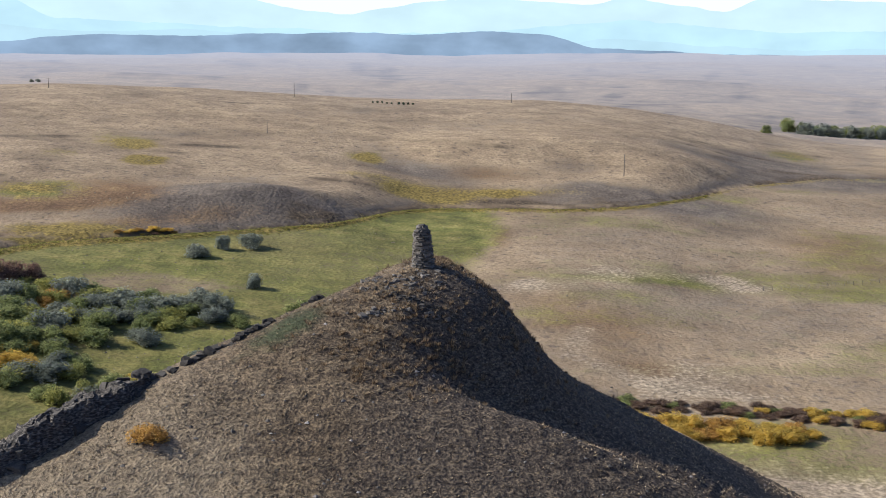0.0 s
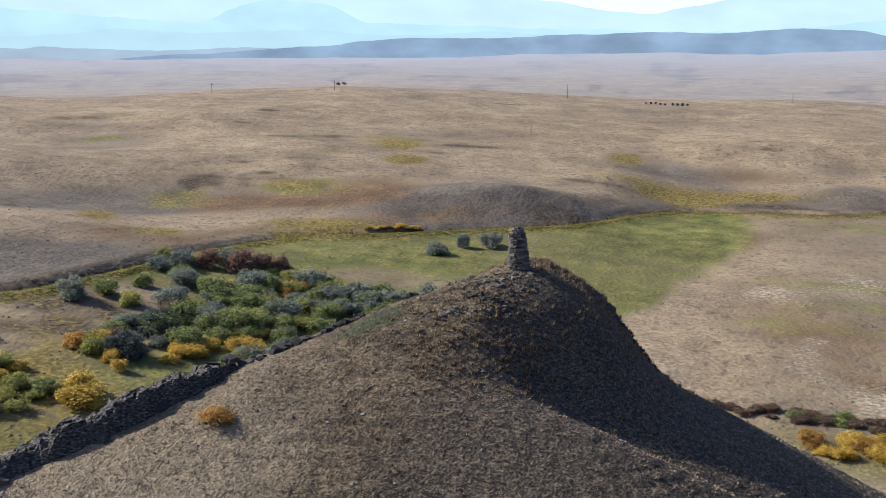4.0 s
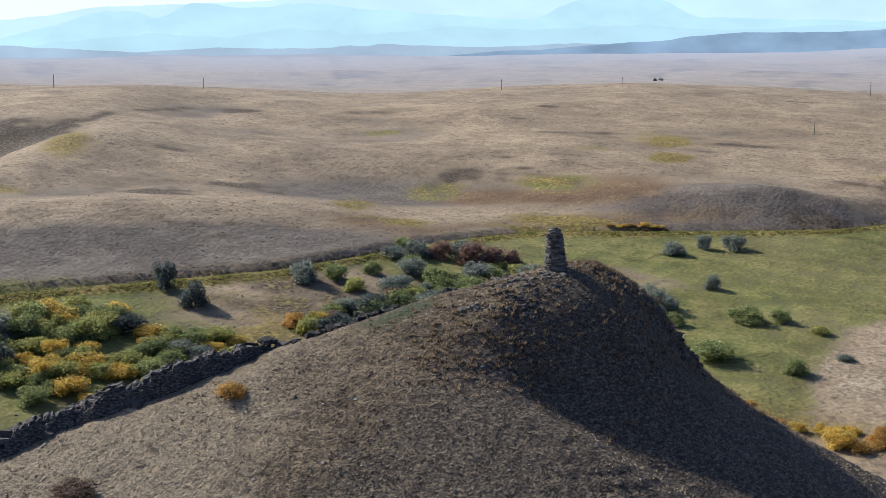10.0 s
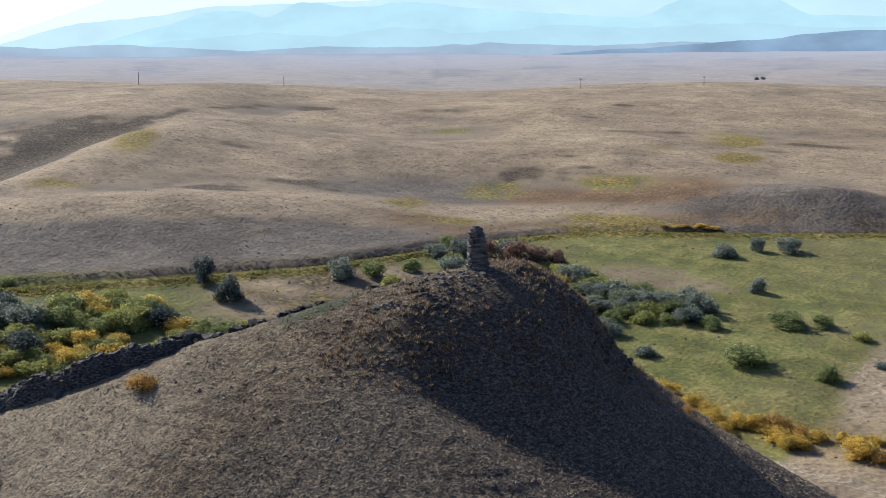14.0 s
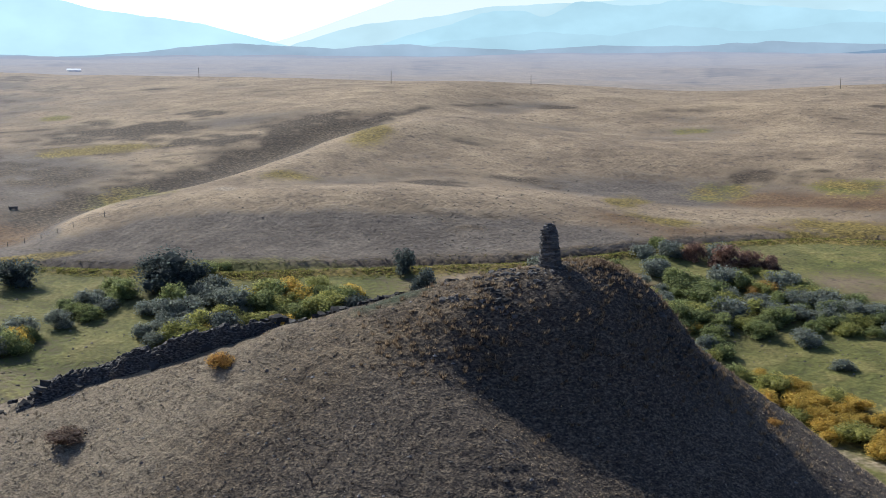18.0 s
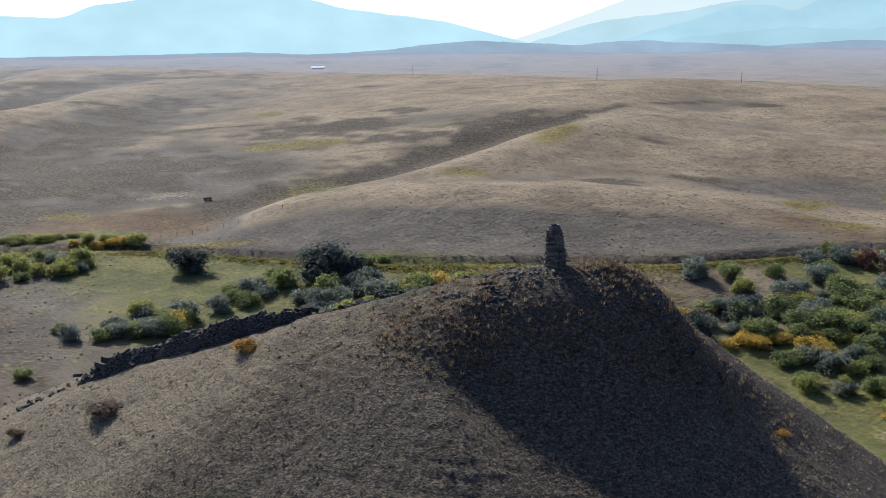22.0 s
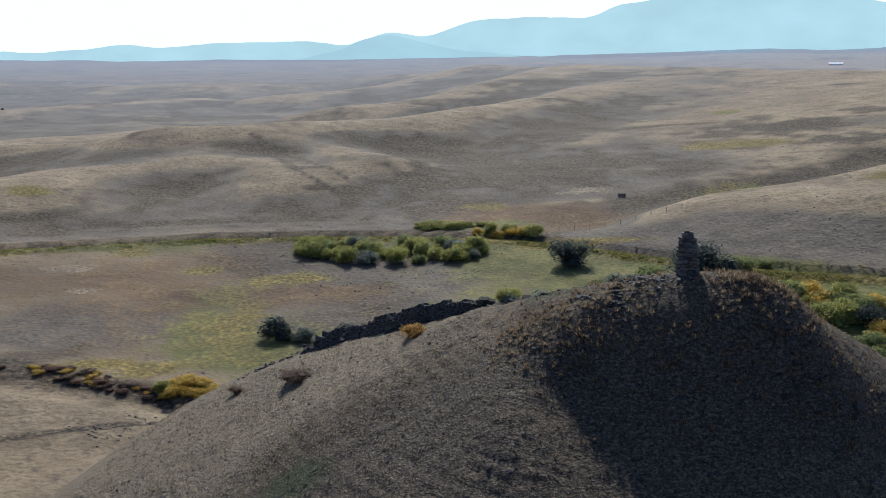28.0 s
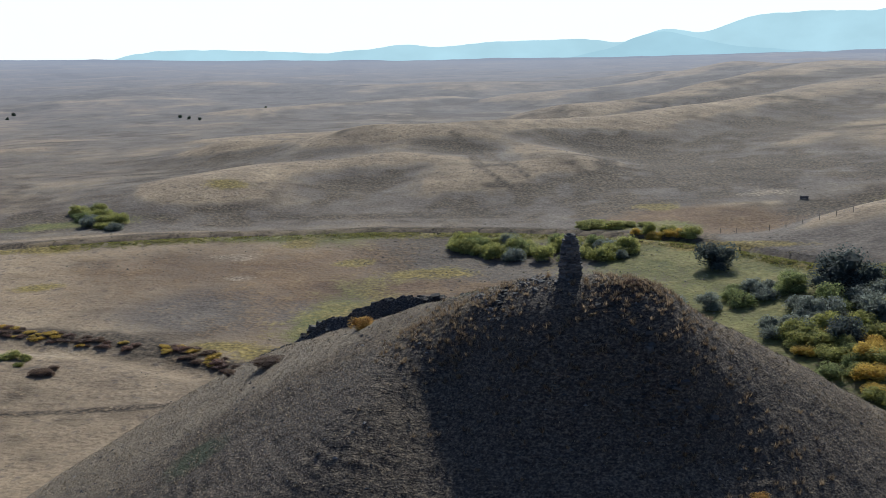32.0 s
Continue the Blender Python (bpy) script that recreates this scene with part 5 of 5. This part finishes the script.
def utility_pole(x, y, high, arm):
    z = float(land(x, y)) - 0.3
    pole = tagged(new("utility_pole"), "weathered wooden utility pole standing on the prairie", "pole", "utility poles")
    pole.location = (x, y, z)
    rod("post", (0, 0, 0), (0, 0, high), 0.17, WOOD, pole, 8, 0.65)
    if arm:
        rod("crossarm", (-1.1, 0.2, high - 0.7), (1.1, -0.2, high - 0.7), 0.07, WOOD, pole, 4)
        for k in (-0.9, 0.9):
            rod("insulator", (k, -0.16 * k / 0.9 * -1, high - 0.66), (k, -0.16 * k / 0.9 * -1, high - 0.42), 0.05, WIRE, pole, 6)


def fence(start, end, count, high):
    """Wooden posts with three wires."""
    thing = tagged(new("fence"), "thin wire fence on short weathered wooden posts", "fence")
    tops = []
    for k in range(count):
        t = k / (count - 1)
        x, y = start[0] + (end[0] - start[0]) * t, start[1] + (end[1] - start[1]) * t
        z = float(land(x, y))
        lean = rock_rng.uniform(-0.06, 0.06)
        rod("post", (x, y, z - 0.2), (x + lean, y, z + high * rock_rng.uniform(0.9, 1.1)), 0.075, WOOD, thing, 6, 0.85)
        tops.append((x, y, z))
    for up in (0.45, 0.7, 0.95):
        for a, b in zip(tops, tops[1:]):
            rod("wire", (a[0], a[1], a[2] + high * up), (b[0], b[1], b[2] + high * up), 0.012, WIRE, thing, 3)


utility_pole(63, 321.5, 7.9, False)
utility_pole(-73.4, 501.5, 7.2, False)
utility_pole(-181, 462, 5.0, True)
utility_pole(-234.6, 439, 5.4, True)
utility_pole(-383, 292.5, 6.4, False)
utility_pole(-505.6, 260, 5.6, False)
utility_pole(-342, 345, 5.2, False)
utility_pole(-66.7, 367, 4.6, False)
utility_pole(34, 515, 5.0, False)
fence((78, 192), (125, 210), 20, 1.15)
fence((-201.5, 28), (-199, 58), 9, 1.2)
fence((-176, -18), (-181, -2), 6, 1.3)
fence((-368, -90), (-372, -70), 8, 1.3)


def box(name, size, at, mat, parent, label=""):
    bm = bmesh.new()
    bmesh.ops.create_cube(bm, size=1.0)
    for v in bm.verts:
        v.co = Vector((v.co.x * size[0] + at[0], v.co.y * size[1] + at[1], v.co.z * size[2] + at[2]))
    bmesh.ops.bevel(bm, geom=list(bm.edges), offset=min(size) * 0.06, segments=1, affect="EDGES")
    return part(name, bm, mat, parent, label)


def barn(x, y, turn, length, width, high):
    """A long metal shed with a bright gabled roof."""
    thing = tagged(new("barn"), "long white-roofed metal barn far out on the plain", "building")
    thing.location, thing.rotation_euler = (x, y, float(land(x, y)) - 0.5), (0, 0, radians(turn))
    box("wall", (length, width, high), (0, 0, high / 2), DARK, thing)
    for side in (-1, 1):
        bm = bmesh.new()
        top, low = high + 2.6, high - 0.1
        pts = [(-length / 2 - 0.6, 0, top), (length / 2 + 0.6, 0, top), (length / 2 + 0.6, side * (width / 2 + 0.8), low), (-length / 2 - 0.6, side * (width / 2 + 0.8), low)]
        vs = [bm.verts.new(p) for p in pts] + [bm.verts.new((p[0], p[1], p[2] + 0.25)) for p in pts]
        for f in ((0, 1, 2, 3), (4, 5, 6, 7), (0, 1, 5, 4), (1, 2, 6, 5), (2, 3, 7, 6), (3, 0, 4, 7)):
            bm.faces.new([vs[i] for i in f])
        bmesh.ops.recalc_face_normals(bm, faces=bm.faces)
        part("roof", bm, WHITE, thing, "bright white metal roof")


barn(-1964, 848, 66, 23, 19, 2.4)


def feeder(x, y):
    """A small wooden wagon or feed bunk on the slope."""
    thing = tagged(new("feed_wagon"), "small dark abandoned wooden feed wagon on the slope", "wagon")
    thing.location, thing.rotation_euler, thing.scale = (x, y, float(land(x, y)) - 0.05), (0, 0, radians(75)), (0.75, 0.75, 0.6)
    box("bed", (2.9, 1.3, 0.45), (0, 0, 0.75), WOOD, thing)
    box("side_board", (2.9, 0.08, 0.35), (0, 0.62, 1.1), WOOD, thing)
    box("side_board", (2.9, 0.08, 0.35), (0, -0.62, 1.1), WOOD, thing)
    for px in (-1.0, 1.0):
        for py in (-0.6, 0.6):
            rod("wheel", (px, py - 0.06, 0.35), (px, py + 0.06, 0.35), 0.35, WOOD, thing, 10)
    rod("upright", (-1.4, 0.5, 0.9), (-1.4, 0.5, 1.9), 0.05, WOOD, thing, 5)
    rod("upright", (1.4, -0.5, 0.9), (1.4, -0.5, 1.7), 0.05, WOOD, thing, 5)


feeder(-242.3, 53.4)

# far trees
for k in range(30):
    t = k / 29
    shrub(("green", "green", "grey")[k % 3], 288 + 125 * t, 915 + 22 * math.sin(k * 2.1), plant_rng.uniform(10, 15), plant_rng.uniform(8, 12), "grove on the plain", "green cottonwood in a grove far across the plain", False, "cottonwood_tree")
shrub("green", 166, 528, 6.0, 4.6, "", "lone round green tree on the low ridge", False, "tree")
for k in range(9):
    shrub("dark", -34.5 + 2.3 * k + (1.2 if k > 4 else 0), 497 + 0.6 * math.sin(k), 1.2, plant_rng.uniform(0.8, 1.5), "row of small dark trees on the ridge")
for x, y, w in ((-872, -294, 7), (-896, -290, 7), (-705, -288, 8), (-720, -300, 8), (-690, -275, 7), (-776, -454, 9), (-760, -470, 9), (-740, -440, 8)):
    shrub("dark", x, y, w * 0.36, w * 0.3, "distant dark trees on the plain")
shrub("grey", -487, 1350, 6, 4, "", "dark clump of trees by a far homestead")
shrub("grey", -494, 1347, 6, 4, "", "dark clump of trees by a far homestead")
